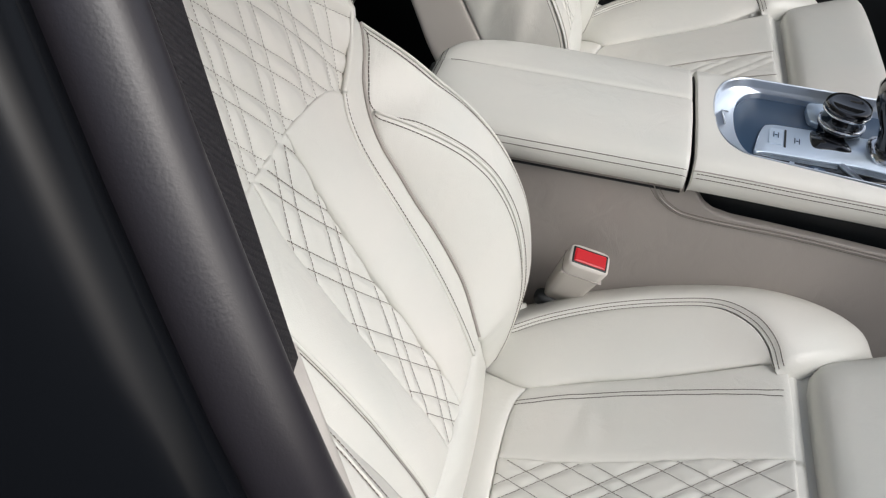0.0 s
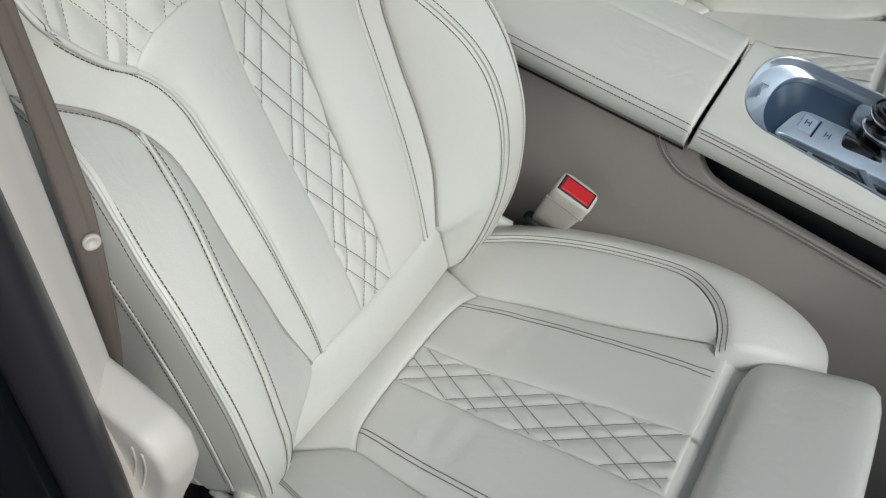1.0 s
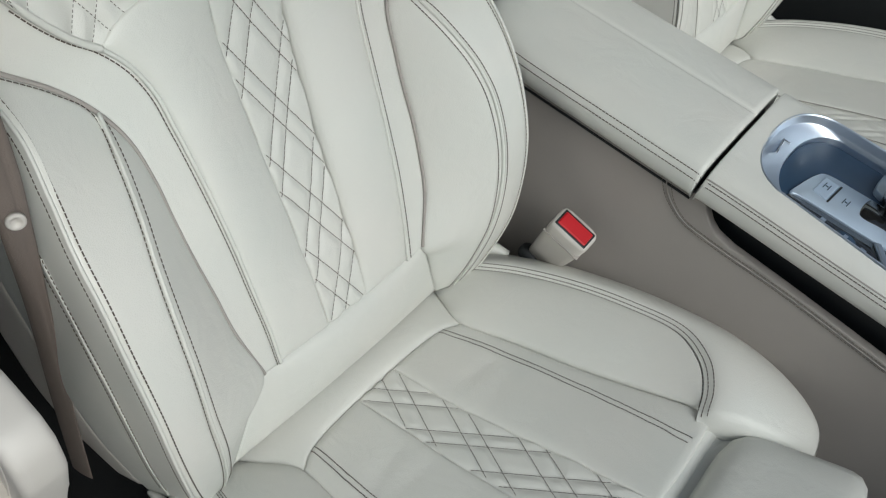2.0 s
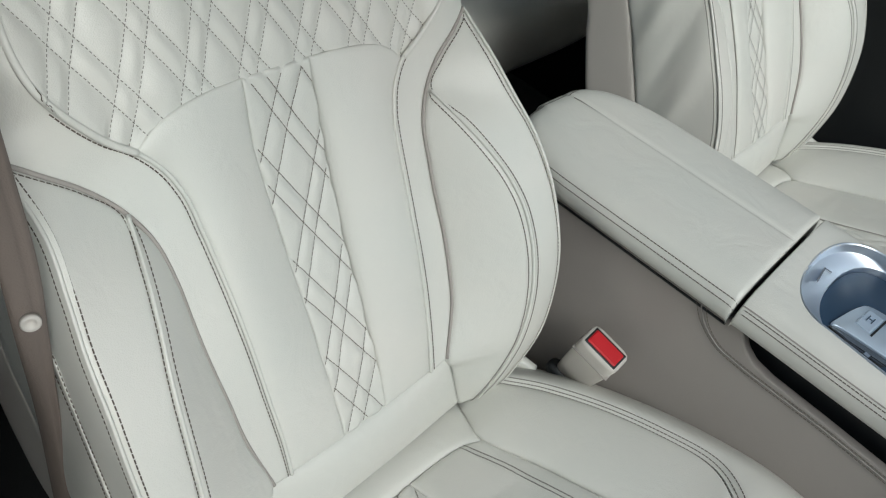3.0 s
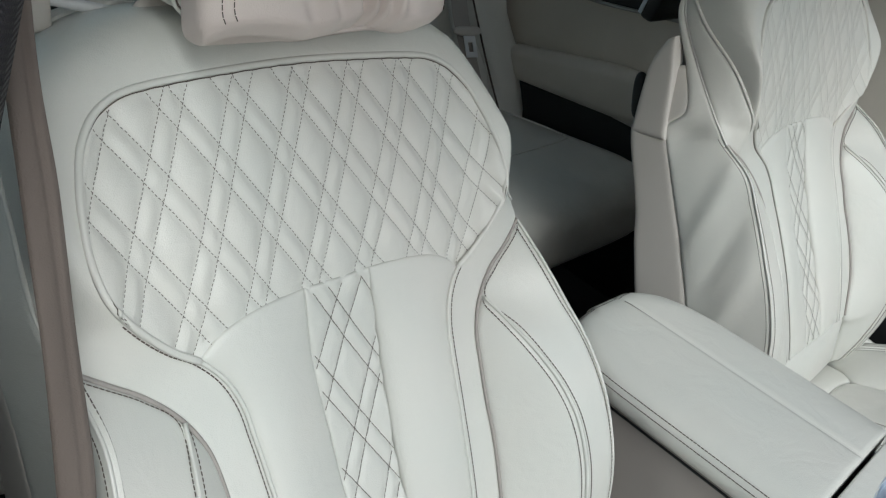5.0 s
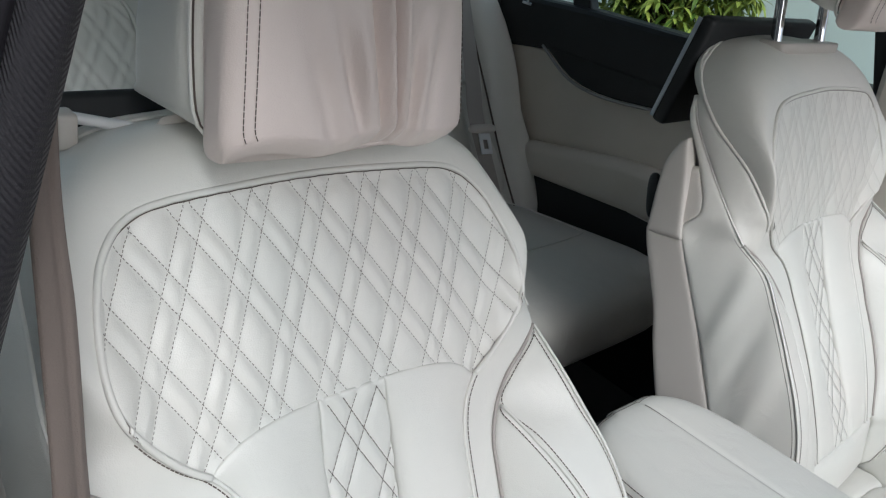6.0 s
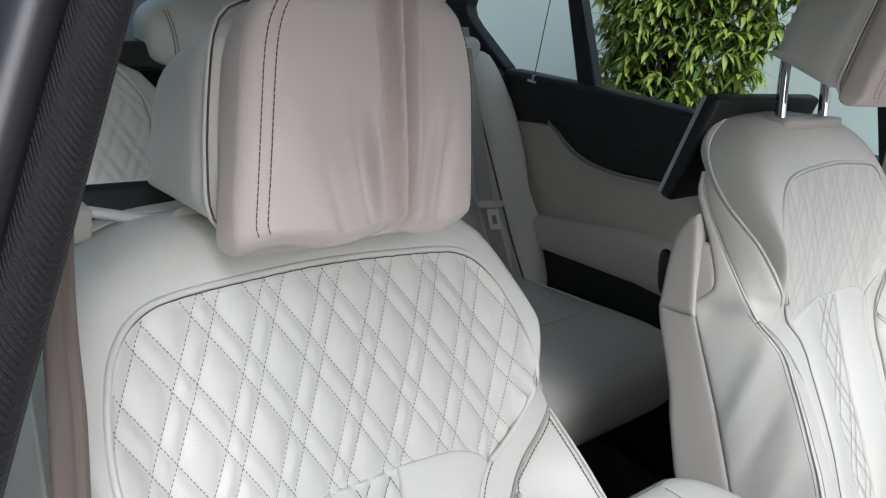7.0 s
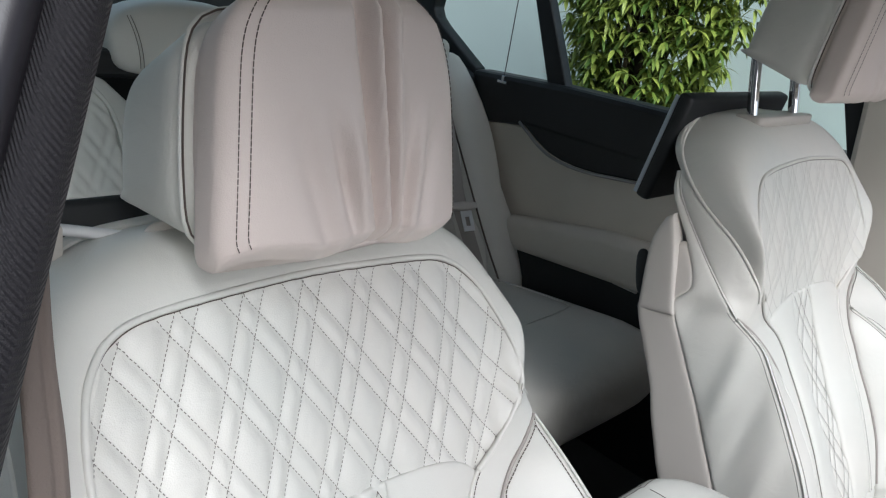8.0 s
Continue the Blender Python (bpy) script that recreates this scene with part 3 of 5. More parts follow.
    plate_ring = lambda grow, lift: back([(y * grow, plate_v + slope * (w * grow - 0.019), w * grow + plate_w) for y, w in squircle(0.088 if tilt else 0.092, 0.023 if tilt else 0.020, 48, 6.0)]) + lift * upz
    part("post_plate", loft([plate_ring(1.0, -0.012), plate_ring(1.0, -0.002), plate_ring(0.985, 0.0), plate_ring(0.95, 0.0008)]), PLASTIC, seat, "ivory plastic plate round the headrest posts")
    head = new("headrest")
    head.parent = seat
    for y in (-0.068, 0.068):
        part("post", tube(spline(back([(y, 0.50, -0.052), (y, 0.57 + r * 0.5, -0.050), (y, 0.61 + r, -0.044)]), 14), 0.0072, 14), CHROME, head, "chrome headrest post")

    def fold(y, v):
        """Slack folds that run down the leather of the front pad."""
        k = 0.0
        for y0, lean, wd, h in ((0.004, -0.12, 0.0045, -0.0050), (0.011, -0.10, 0.0035, 0.0030), (0.017, -0.08, 0.0040, -0.0060), (0.024, -0.03, 0.0040, 0.0020)):
            k += h * math.exp(-(((y - y0 - lean * (v - 0.57)) / wd) ** 2))
        low = min(1.0, max(0.0, (0.60 - v) / 0.05))
        for y0, lean, wd, h in ((-0.022, -0.25, 0.006, -0.0042), (-0.012, -0.10, 0.005, 0.0025), (0.040, 0.10, 0.006, -0.0042), (-0.046, -0.30, 0.009, -0.0030), (0.062, 0.25, 0.008, -0.0025), (0.050, 0.16, 0.007, 0.0020)):
            k += low * h * math.exp(-(((y - y0 - lean * (v - 0.57)) / wd) ** 2))
        return 2.5 * k * folds

    def pad_width(t, sg):
        """Half the pad's width at t, from its lower edge (0) to its top (1); its slack side slopes in sooner."""
        u = max(0.0, (t - 0.40) / 0.60)
        return 0.103 * (1 - 0.11 * t) * (1 - u ** (3.0 if sg > 0 else 6.5)) ** 0.45 * (1 - 0.07 * max(0.0, 1 - t / 0.10) ** 2)

    def pad_place(x, y, t):
        v = 0.507 + 0.167 * t
        w = 0.081 + x + 0.052 * (t - 0.4) - 1.7 * y * y
        if x > 0:
            w += fold(y, v) * min(1.0, x / 0.009) * min(1.0, 6 * (1 - t))
        v += 0.003 * math.sin(70 * y + 0.6) * max(0.0, 1 - t / 0.25) * folds
        return v, w

    fine = folds == 1
    rings = []
    for t in np.r_[0.0, 0.004, 0.012, np.linspace(0.025, 0.9, 60 if fine else 24), 0.925, 0.945, 0.962, 0.976, 0.987, 0.995]:
        half = {sg: pad_width(t, sg) for sg in (-1, 1)}
        thick = 0.022 * min(1.0, (max(0.0, t) / 0.045 + 0.04) ** 0.5, (max(0.0, 1 - t) / 0.16) ** 0.5)
        ring = []
        for c, q in squircle(1, 1, 360 if fine else 120, 5.5):
            y = half[1 if q > 0 else -1] * q
            v, w = pad_place(thick * c, y, t)
            ring.append((y, v + r, w))
        rings.append(back(ring))
    part("front_pad", loft(rings), LEATHER_WARM, head, "soft ivory leather headrest pad with slack folds")

    def rear_block(x, y, z):
        t = (z + 0.075) / 0.15
        half = 1.0 - 0.16 * max(0.0, t - 0.4) ** 1.5
        tilted = (0.05 - x) * (0.62 * max(0.0, 1 - t / 0.4) - 0.07 * max(0.0, (t - 0.55) / 0.45) ** 2)
        return tuple(back([(y * half, 0.592 + z + tilted + r, -0.006 + x + 0.055 * (t - 0.35))])[0])

    part("rear_block", pad(0.050, 0.106, 0.074, 80, 48, 7.0, 5.0, rear_block), LEATHER, head, "ivory leather rear half of the headrest")
    for sg in (-1, 1):
        hs = []
        for inset in (0.0105, 0.0170) if sg < 0 else (0.004,):
            line = []
            for t in np.linspace(0.045, 0.95, 70):
                hw = pad_width(t, sg)
                y = sg * (hw - inset)
                x = 0.022 * min(1.0, ((1 - t) / 0.16) ** 0.5) * (1 - abs(y / hw) ** 5.5) ** (1 / 5.5)
                v, w = pad_place(x, y, t)
                line.append((y, v + r, w))
            hs.append(stitches(back(line) + 0.0005 * fw, [fw] * 70, wide=0.0008))
            if inset < 0.015:
                between_rows = back([(y - sg * 0.0033, v, w + 0.0002) for y, v, w in line])
        part("pad_stitching", join(*hs), THREAD, head, "dark double stitching")
        part("pad_seam", tube(between_rows, 0.0008, 6), LEATHER_WARM, head)
    rim_line = [rear_block(0.0498, y, z) for y, z in squircle(0.104, 0.071, 72, 7.0)]
    part("block_piping", tube(np.array(rim_line), 0.0018, 8, True), LEATHER, head, "ivory piping between the halves")
    seam_line = [rear_block(0.0525, y, z) for y, z in squircle(0.1035, 0.0705, 72, 7.0)]
    part("block_seam", tube(np.array(seam_line), 0.0007, 6, True), THREAD, head, "dark seam between the halves")
    part("pad_side", pad(0.018, 0.094, 0.066, 60, 24, 6.0, 6.0, lambda x, y, z: rear_block(0.056 + x, y, z)), LEATHER_WARM, head)

    def drape(p, line, up):
        """Stitches along a line that is laid onto a grid from above."""
        flat, nn = p.reshape(-1, 3), normals(p, up).reshape(-1, 3)
        near = [np.argpartition(((flat[:, :2] - c[:2]) ** 2).sum(1), 4)[:4] for c in line]
        wts = [1 / (((flat[k, :2] - c[:2]) ** 2).sum(1) + 1e-8) for k, c in zip(near, line)]
        on = np.array([(flat[k] * w[:, None]).sum(0) / w.sum() for k, w in zip(near, wts)])
        tilt_n = np.array([nn[k[0]] for k in near])
        return stitches(on + 0.0006 * tilt_n, tilt_n)

    # cushion: its middle drifts a little inward towards the front
    def seatpad(pts):
        q = np.array(pts, float)
        x, y, h = q[..., 0], q[..., 1], q[..., 2]
        return np.stack([x, y + 0.010 + 0.02 * (x - 0.08), 0.515 + 0.32 * (x - 0.08) + h], -1) - base

    upc = np.array((-0.3, 0, 0.95))
    c0, c1 = spline(seatpad([(0.022, -0.155, -0.004), (0.019, -0.075, 0.003), (0.018, 0.0, 0.004), (0.019, 0.075, 0.003), (0.022, 0.155, -0.004)]), 60), spline(seatpad([(0.0905, -0.119, 0.0), (0.080, -0.098, 0.0), (0.0755, -0.064, 0.0), (0.0735, 0.0, 0.0), (0.0755, 0.064, 0.0), (0.080, 0.098, 0.0), (0.0905, 0.119, 0.0)]), 60)
    part("cushion_rear_roll", sheet(pillow(between(c0, c1, 22), upc, 0.006, 0.014, 0.006), upc), LEATHER, seat)
    strip_edge = {1: [(0.0745, 0.0262, 0.0), (0.13, 0.0240, 0.0), (0.19, 0.0262, 0.0), (0.26, 0.0335, 0.0), (0.351, 0.0385, 0.0)], -1: [(0.0745, 0.0270, 0.0), (0.13, 0.0285, 0.0), (0.19, 0.0310, 0.0), (0.26, 0.0305, 0.0), (0.351, 0.0340, 0.0)]}
    if tilt:
        strip_edge = {sg: [(x, y - sg * 0.024, h) for x, y, h in line] for sg, line in strip_edge.items()}
    cs_l = between(spline(mirror_y(strip_edge[-1]), 130), spline(strip_edge[1], 130), 40)
    fam = [(-0.59, [0.59 * x for x in (0.0883, 0.1239, 0.1765, 0.2072, 0.2660, 0.3000, 0.3540)]), (0.60, [-0.60 * x for x in (0.0879, 0.1198, 0.1767, 0.2035, 0.2554, 0.2837, 0.3400, 0.3720)])]
    qq = np.stack([cs_l[..., 1], cs_l[..., 0], cs_l[..., 2]], -1)
    p = pillow(seatpad(cs_l), upc, 0.0025, 0.007, extra=quilt(qq[..., 0], qq[..., 1], fam, 0.0026, 0.009))
    part("cushion_strip", sheet(p, upc), LEATHER, seat, "quilted ivory leather strip with diamond stitching")
    fw = upc
    if not tilt:
        sew_quilt(p, qq, fam, 0.072, 0.352)
    nose = np.stack([spline(seatpad([(x, -0.0335, h), (x, 0.038, h)]), 8) for x, h in ((0.3495, -0.0035), (0.357, -0.005), (0.363, -0.011), (0.3665, -0.020), (0.367, -0.035), (0.366, -0.075))], 1)
    part("cushion_strip_nose", sheet(nose, (1, 0, 0.4), 0.0), LEATHER, seat)
    for sg in (1, -1):
        f = (lambda pts: np.array(pts, float)) if sg > 0 else mirror_y
        S = lambda pts, n: spline(seatpad(f(pts)), n)
        edge = [(0.0905, 0.119, 0.0), (0.1565, 0.1285, 0.0), (0.218, 0.1348, 0.0), (0.2745, 0.1436, 0.001), (0.350, 0.157, 0.004)]
        if tilt:
            edge = [(x, y - 0.016, h) for x, y, h in edge]
        rear = [strip_edge[sg][0], (0.0755, 0.064, 0.0), (0.080, 0.090 if tilt else 0.098, 0.0), edge[0]]
        front = [strip_edge[sg][-1], (0.353, 0.09, 0.001), edge[-1]]
        p = coons(S(rear, 44), S(front, 44), S(strip_edge[sg], 100), S(edge, 100))
        u, w = np.linspace(0, 1, 44)[:, None], np.linspace(0, 1, 100)[None]
        creases = -0.0016 * np.exp(-(((w - 0.30 - 0.05 * u) / 0.03) ** 2)) * np.exp(-(((u - 0.5) / 0.25) ** 2)) - 0.0013 * np.exp(-(((w - 0.42 + 0.06 * u) / 0.025) ** 2)) * np.exp(-(((u - 0.45) / 0.25) ** 2))
        p = pillow(p, upc, 0.004, 0.014, 0.004, creases)
        part("cushion_panel", sheet(p, upc), LEATHER, seat)
        for row in ([(0.082, 0.0988), (0.13, 0.1060), (0.196, 0.1115), (0.255, 0.1150), (0.312, 0.1165), (0.348, 0.1165)], [(0.081, 0.0935), (0.13, 0.1005), (0.196, 0.1060), (0.255, 0.1090), (0.312, 0.1105), (0.348, 0.1090)]):
            if not tilt:
                threads.append(drape(p, S([(x, y, 0.0) for x, y in row], 110), upc))
        if tilt:
            part("strip_seam", tube(S(strip_edge[sg], 60), 0.0007, 6), LEATHER_SIDE, seat)
        nose = np.stack([S([(x, 0.033, h), (x, 0.155, h)], 20) for x, h in ((0.3495, -0.0035), (0.357, -0.005), (0.363, -0.011), (0.3665, -0.020), (0.367, -0.035), (0.366, -0.075))], 1)
        part("cushion_nose", sheet(nose, (1, 0, 0.4), 0.0), LEATHER, seat)
        seam = [(0.024, 0.182, 0.008), (0.055, 0.187, 0.018), (0.10, 0.200, 0.026), (0.16, 0.210, 0.032), (0.22, 0.214, 0.034), (0.275, 0.211, 0.034), (0.310, 0.190, 0.030), (0.330, 0.165, 0.020), (0.340, 0.140, 0.006)]
        edge2 = [(0.022, 0.155, -0.004), (0.055, 0.135, -0.002)] + edge[:-1] + [(0.338, 0.153, 0.003)]
        p = pillow(between(S(edge2, 100), S(seam, 100), 30), upc, 0.004, 0.010, 0.007)
        part("cushion_bolster", sheet(p, upc), LEATHER, seat)
        threads.append(stitches(*along(p, upc, 0.004, 1)))
        rim = [(0.040, 0.262, -0.030), (0.12, 0.282, -0.022), (0.20, 0.288, -0.018), (0.27, 0.286, -0.016), (0.34, 0.276, -0.016), (0.40, 0.255, -0.022), (0.438, 0.225, -0.030), (0.450, 0.190, -0.040)]
        g = between(S(seam, 100), S(rim, 100), 30)
        s = np.linspace(0, 1, 30)
        g = g + np.array((0.05, 0, 1.0)) * (0.020 * np.sin(np.pi * s**0.8))[None, :, None]
        up2 = np.array((0.1, sg * 0.5, 0.8))
        p = pillow(g, up2, 0.004, 0.009)
        part("cushion_bolster_side", sheet(p, up2, 0.0), LEATHER, seat)
        brow = p[-1]
        face = np.stack([brow + np.array((dx, -sg * dy, -dz)) for dx, dy, dz in ((0, 0, 0), (0.003, 0.003, 0.004), (0.005, 0.005, 0.012), (0.004, 0.006, 0.035), (0.0, 0.006, 0.09))], 1)
        part("cushion_bolster_nose", sheet(face, (0.8, -sg * 0.6, 0.2), 0.0), LEATHER, seat)
        threads.append(stitches(*along(p, up2, 0.004, 0)))
        threads.append(stitches(*along(p, up2, 0.010, 0)))
        low = [(x - 0.01, y - 0.012, h - 0.13) for x, y, h in rim]
        part("cushion_skirt", sheet(between(S(rim, 60), S(low, 60), 10), (0.3, sg, 0), 0.0), LEATHER, seat)
        part("corner_tuck", tube(S([(0.030, 0.205, 0.012), (0.048, 0.226, 0.020), (0.070, 0.236, 0.010)], 16), np.linspace(0.012, 0.006, 16), 10), LEATHER, seat)
    # thigh support that slides out in front, with the slack leather behind it
    g = np.stack([spline(seatpad([(x, -0.19, h), (x, 0.0, h), (x, 0.19, h)]), 20) for x, h in ((0.350, -0.010), (0.362, -0.013), (0.370, -0.017), (0.376, -0.015), (0.388, -0.018), (0.410, -0.028))], 1)
    part("thigh_gusset", sheet(g, upc, 0.01), LEATHER, seat, "slack leather between cushion and thigh support")
    part("thigh_support", pad(0.060, 0.160, 0.044, 64, 28, 8.0, 7.0, lambda x, y, z: tuple(seatpad([(0.432 + x - 0.05 * y * y, y * (1.055 + 1.1 * x), -0.032 + z - 0.9 * max(0, x) ** 2 - 0.15 * y * y)])[0])), LEATHER, seat, "plain ivory leather thigh support")
    part("quilt_stitching", join(*pale), PALE_THREAD, seat, "grey thread stitching of the quilted panel")
    part("stitching", join(*threads), THREAD, seat, "dark grey-brown thread stitching")
    part("seat_base", box(-0.04 - base[0], -0.20, 0.10 - base[2] + 0.20, 0.40 - base[0], 0.20, 0.45 - base[2], 0.02), BLACK, seat, "black plastic seat base")
    for x in (0.02, 0.36):
        for y in (-0.17, 0.17):
            part("rail_foot", box(x - base[0] - 0.02, y - 0.02, 0.0, x - base[0] + 0.02, y + 0.02, 0.06, 0.004), BLACK, seat)
    return seat


near_seat = front_seat("front_seat", (0.1, 0.0, 0.28), "ivory leather front seat with quilted shoulder panel beside the door opening")
far_seat = front_seat("front_seat", (0.12, 0.777, 0.305), "ivory leather front seat with raised headrest beyond the console", tilt=radians(15), raised=0.060, folds=0.4, longer=0.02, slim=0.024)


# ---- surroundings ----
ground = part("ground", ([(-60, -60, 0), (60, -60, 0), (60, 60, 0), (-60, 60, 0)], [(0, 1, 2, 3)]), ASPHALT, None, smooth=False)
tagged(ground, "dark grey asphalt ground round the car", "ground", kind="structure")

wall = part("house_wall", box(-7.0, 3.6, 0.0, -0.4, 3.85, 3.2, 0.01), STONE)
tagged(wall, "pale grey-green rendered wall behind the shrub", "wall", kind="structure")
for z in (1.29,):
    part("wall_joint", box(-7.0, 3.594, z - 0.004, -0.41, 3.604, z + 0.004, 0.0), PLASTIC, wall)


# unseen wall, added on the door side to hold back low sky light
back_wall = part("light_block_wall", box(-9.0, -3.45, 0.0, 6.0, -3.2, 2.6, 0.01), RENDER)
tagged(back_wall, "plain grey-brown unseen wall, added to block low sky light", "wall", kind="structure")


def shrub(at, height, spread, count, seed):
    rng = np.random.default_rng(seed)
    bush = thing("shrub", at, "broad-leaved green shrub with drooping leaves beside the wall", "shrub")
    limbs, verts, faces = [], [], []
    for k in range(16):
        a, out = rng.uniform(0, 2 * math.pi), rng.uniform(0.3, 1.0)
        tip = np.array((spread * out * math.cos(a), 0.6 * spread * out * math.sin(a), height * rng.uniform(0.55, 1.0)))
        mid = tip * (0.35, 0.35, 0.55)
        line = spline([(0, 0, 0), mid, tip], 14)
        limbs.append(tube(line, np.linspace(0.022, 0.004, 14), 7))
    part("branches", join(*limbs), BARK, bush, "thin brown branches")
    for k in range(count):
        d = rng.normal(size=3)
        d /= np.linalg.norm(d)
        rad = rng.uniform(0.45, 1.0) ** 0.6
        rad *= 0.80 + 0.25 * noise.noise(Vector(d * 2.3) + Vector((seed, 0, 0)))
        c = np.array((spread * d[0] * rad, spread * 0.62 * d[1] * rad, height * (0.55 + 0.50 * d[2] * rad)))
        if c[2] < 0.05:
            continue
        # a twig tip with a fan of drooping leaves
        n = rng.integers(5, 9)
        head = rng.uniform(0, 2 * math.pi)
        for j in range(n):
            ang = head + j * 2 * math.pi / n + rng.normal() * 0.25
            L, W = rng.uniform(0.036, 0.072), rng.uniform(0.007, 0.012)
            dirn = np.array((math.cos(ang), math.sin(ang), rng.uniform(-0.8, 0.45)))
            dirn /= np.linalg.norm(dirn)
            side = np.cross(dirn, (0, 0, 1))
            side /= np.linalg.norm(side) + 1e-9
            droop, sag = np.array((0, 0, -1.0)), rng.uniform(0.2, 0.8)
            b = len(verts)
            for s, wd in ((0, 0.15), (0.35, 1.0), (0.7, 0.8), (1.0, 0.05)):
                m = c + dirn * L * s + droop * L * sag * s * s
                lift = np.array((0, 0, 0.25 * W * wd))
                verts += [m - side * W * wd + lift, m, m + side * W * wd + lift]
            for s in range(3):
                i = b + 3 * s
                faces += [(i, i + 3, i + 4, i + 1), (i + 1, i + 4, i + 5, i + 2)]
    tagged(part("leaves", (verts, faces), LEAF, bush, "long pointed bright green leaves"), kind="stuff")
    return bush


shrub((-1.60, 2.75, 0.0), 2.3, 0.50, 2400, 3)


# ---- car body ----
body = thing("car_body", (-0.4, 0.39, 0.20), "black saloon car body with pale trim, its front door open", "car")
O = Vector((0.4, -0.39, -0.20))


def fix(name, geo, mat, label="", smooth=False, parent=body):
    """A part of the car body, given in world places."""
    return part(name, shift(geo, Matrix.Translation(O)), mat, parent, label, smooth)


fix("floor", box(-1.5, -0.45, 0.20, 1.0, 1.20, 0.26, 0.0), CARPET, "dark carpeted floor")
fix("roof", box(-1.34, -0.18, 1.42, 0.30, 0.96, 1.46, 0.01), LINER, "pale grey roof lining")
fix("roof_rail", box(-1.42, 0.95, 1.37, 0.60, 1.06, 1.44, 0.02), LINER)
fix("roof_rail", box(-1.42, -0.22, 1.37, 0.60, -0.12, 1.44, 0.02), LINER)
# far rear door with its windows


def slab(name, outline, y, depth, mat, label="", bevel=0.004, smooth=False, parent=body):
    """A flat piece that stands in the xz plane from y to y + depth."""
    return fix(name, shift(prism(outline, depth, bevel), Matrix.Translation((0, y, 0))), mat, label, smooth, parent)


slab("door_panel", [(-1.10, 0.28), (-1.10, 0.70), (-1.045, 0.915), (-0.16, 0.935), (-0.16, 0.28)], 1.13, 0.05, TRIM, "beige leather lower door panel")
slab("door_armrest", [(-0.90, 0.640), (-0.90, 0.710), (-0.60, 0.770), (-0.16, 0.80), (-0.16, 0.705)], 1.07, 0.07, TRIM, "beige leather door armrest", 0.02, True)
slab("door_pocket", [(-0.90, 0.28), (-0.88, 0.648), (-0.608, 0.684), (-0.512, 0.697), (-0.16, 0.72), (-0.16, 0.28)], 1.085, 0.05, BLACK, "black lower door pocket", 0.01)
slab("door_top", [(-1.075, 0.895), (-1.085, 1.018), (-0.82, 1.036), (-0.16, 1.055), (-0.16, 0.93), (-0.903, 0.924)], 1.115, 0.07, BLACK, "black door top roll", 0.012)
slab("door_grip_trim", [(-0.908, 0.930), (-0.880, 0.914), (-0.856, 0.900), (-0.820, 0.884), (-0.783, 0.876), (-0.74, 0.873), (-0.689, 0.875), (-0.585, 0.888), (-0.16, 0.945), (-0.16, 0.955)], 1.118, 0.03, BLACK, "black trim with a silver edge", 0.004)
slab("division_bar", [(-1.018, 1.36), (-0.983, 1.36), (-0.814, 1.03), (-0.864, 1.02)], 1.13, 0.03, BLACK, "black bar between the panes")
slab("window_frame", [(-1.089, 1.018), (-1.157, 1.057), (-1.224, 1.096), (-1.250, 1.115), (-1.261, 1.135), (-1.258, 1.155), (-1.245, 1.172), (-1.226, 1.192), (-1.14, 1.30), (-1.09, 1.36), (-1.30, 1.40), (-1.36, 1.25), (-1.335, 1.10), (-1.25, 1.055), (-1.10, 0.99)], 1.13, 0.04, BLACK, "black window frame")
slab("pillar_trim", [(-1.03, 0.90), (-1.07, 1.0), (-1.25, 1.061), (-1.352, 1.084), (-1.40, 1.18), (-1.40, 1.40), (-1.46, 1.36), (-1.66, 1.18), (-1.66, 0.95)], 1.10, 0.03, BLACK, "black rear pillar trim")
slab("window_frame", [(-1.30, 1.34), (-1.30, 1.38), (-0.16, 1.42), (-0.16, 1.37)], 1.13, 0.04, BLACK)
pane = slab("pane", [(-1.28, 1.16), (-1.25, 1.10), (-1.08, 1.01), (-0.82, 1.02), (-0.16, 1.04), (-0.16, 1.40), (-1.20, 1.38)], 1.148, 0.004, GLASS, "tinted rear door glass", 0.0)
pane.visible_shadow = False
# far centre pillar and front door
slab("centre_pillar", [(-0.12, 0.3), (-0.20, 1.15), (-0.26, 1.40), (-0.12, 1.40), (-0.05, 1.15), (0.02, 0.3)], 1.08, 0.09, TRIM, "beige centre pillar trim", 0.01)
slab("front_door_panel", [(-0.10, 0.28), (-0.10, 1.0), (0.9, 1.0), (0.9, 0.28)], 1.12, 0.06, BLACK, "black front door panel", 0.01)
slab("window_frame", [(-0.19, 1.03), (-0.235, 1.15), (-0.31, 1.40), (-0.24, 1.40), (-0.19, 1.15), (-0.15, 1.03)], 1.09, 0.04, BLACK, "black window frame beside the pillar")
slab("front_door_top", [(-0.10, 0.94), (-0.10, 1.055), (0.9, 1.03), (0.9, 0.92)], 1.105, 0.08, BLACK, "black front door top", 0.01)
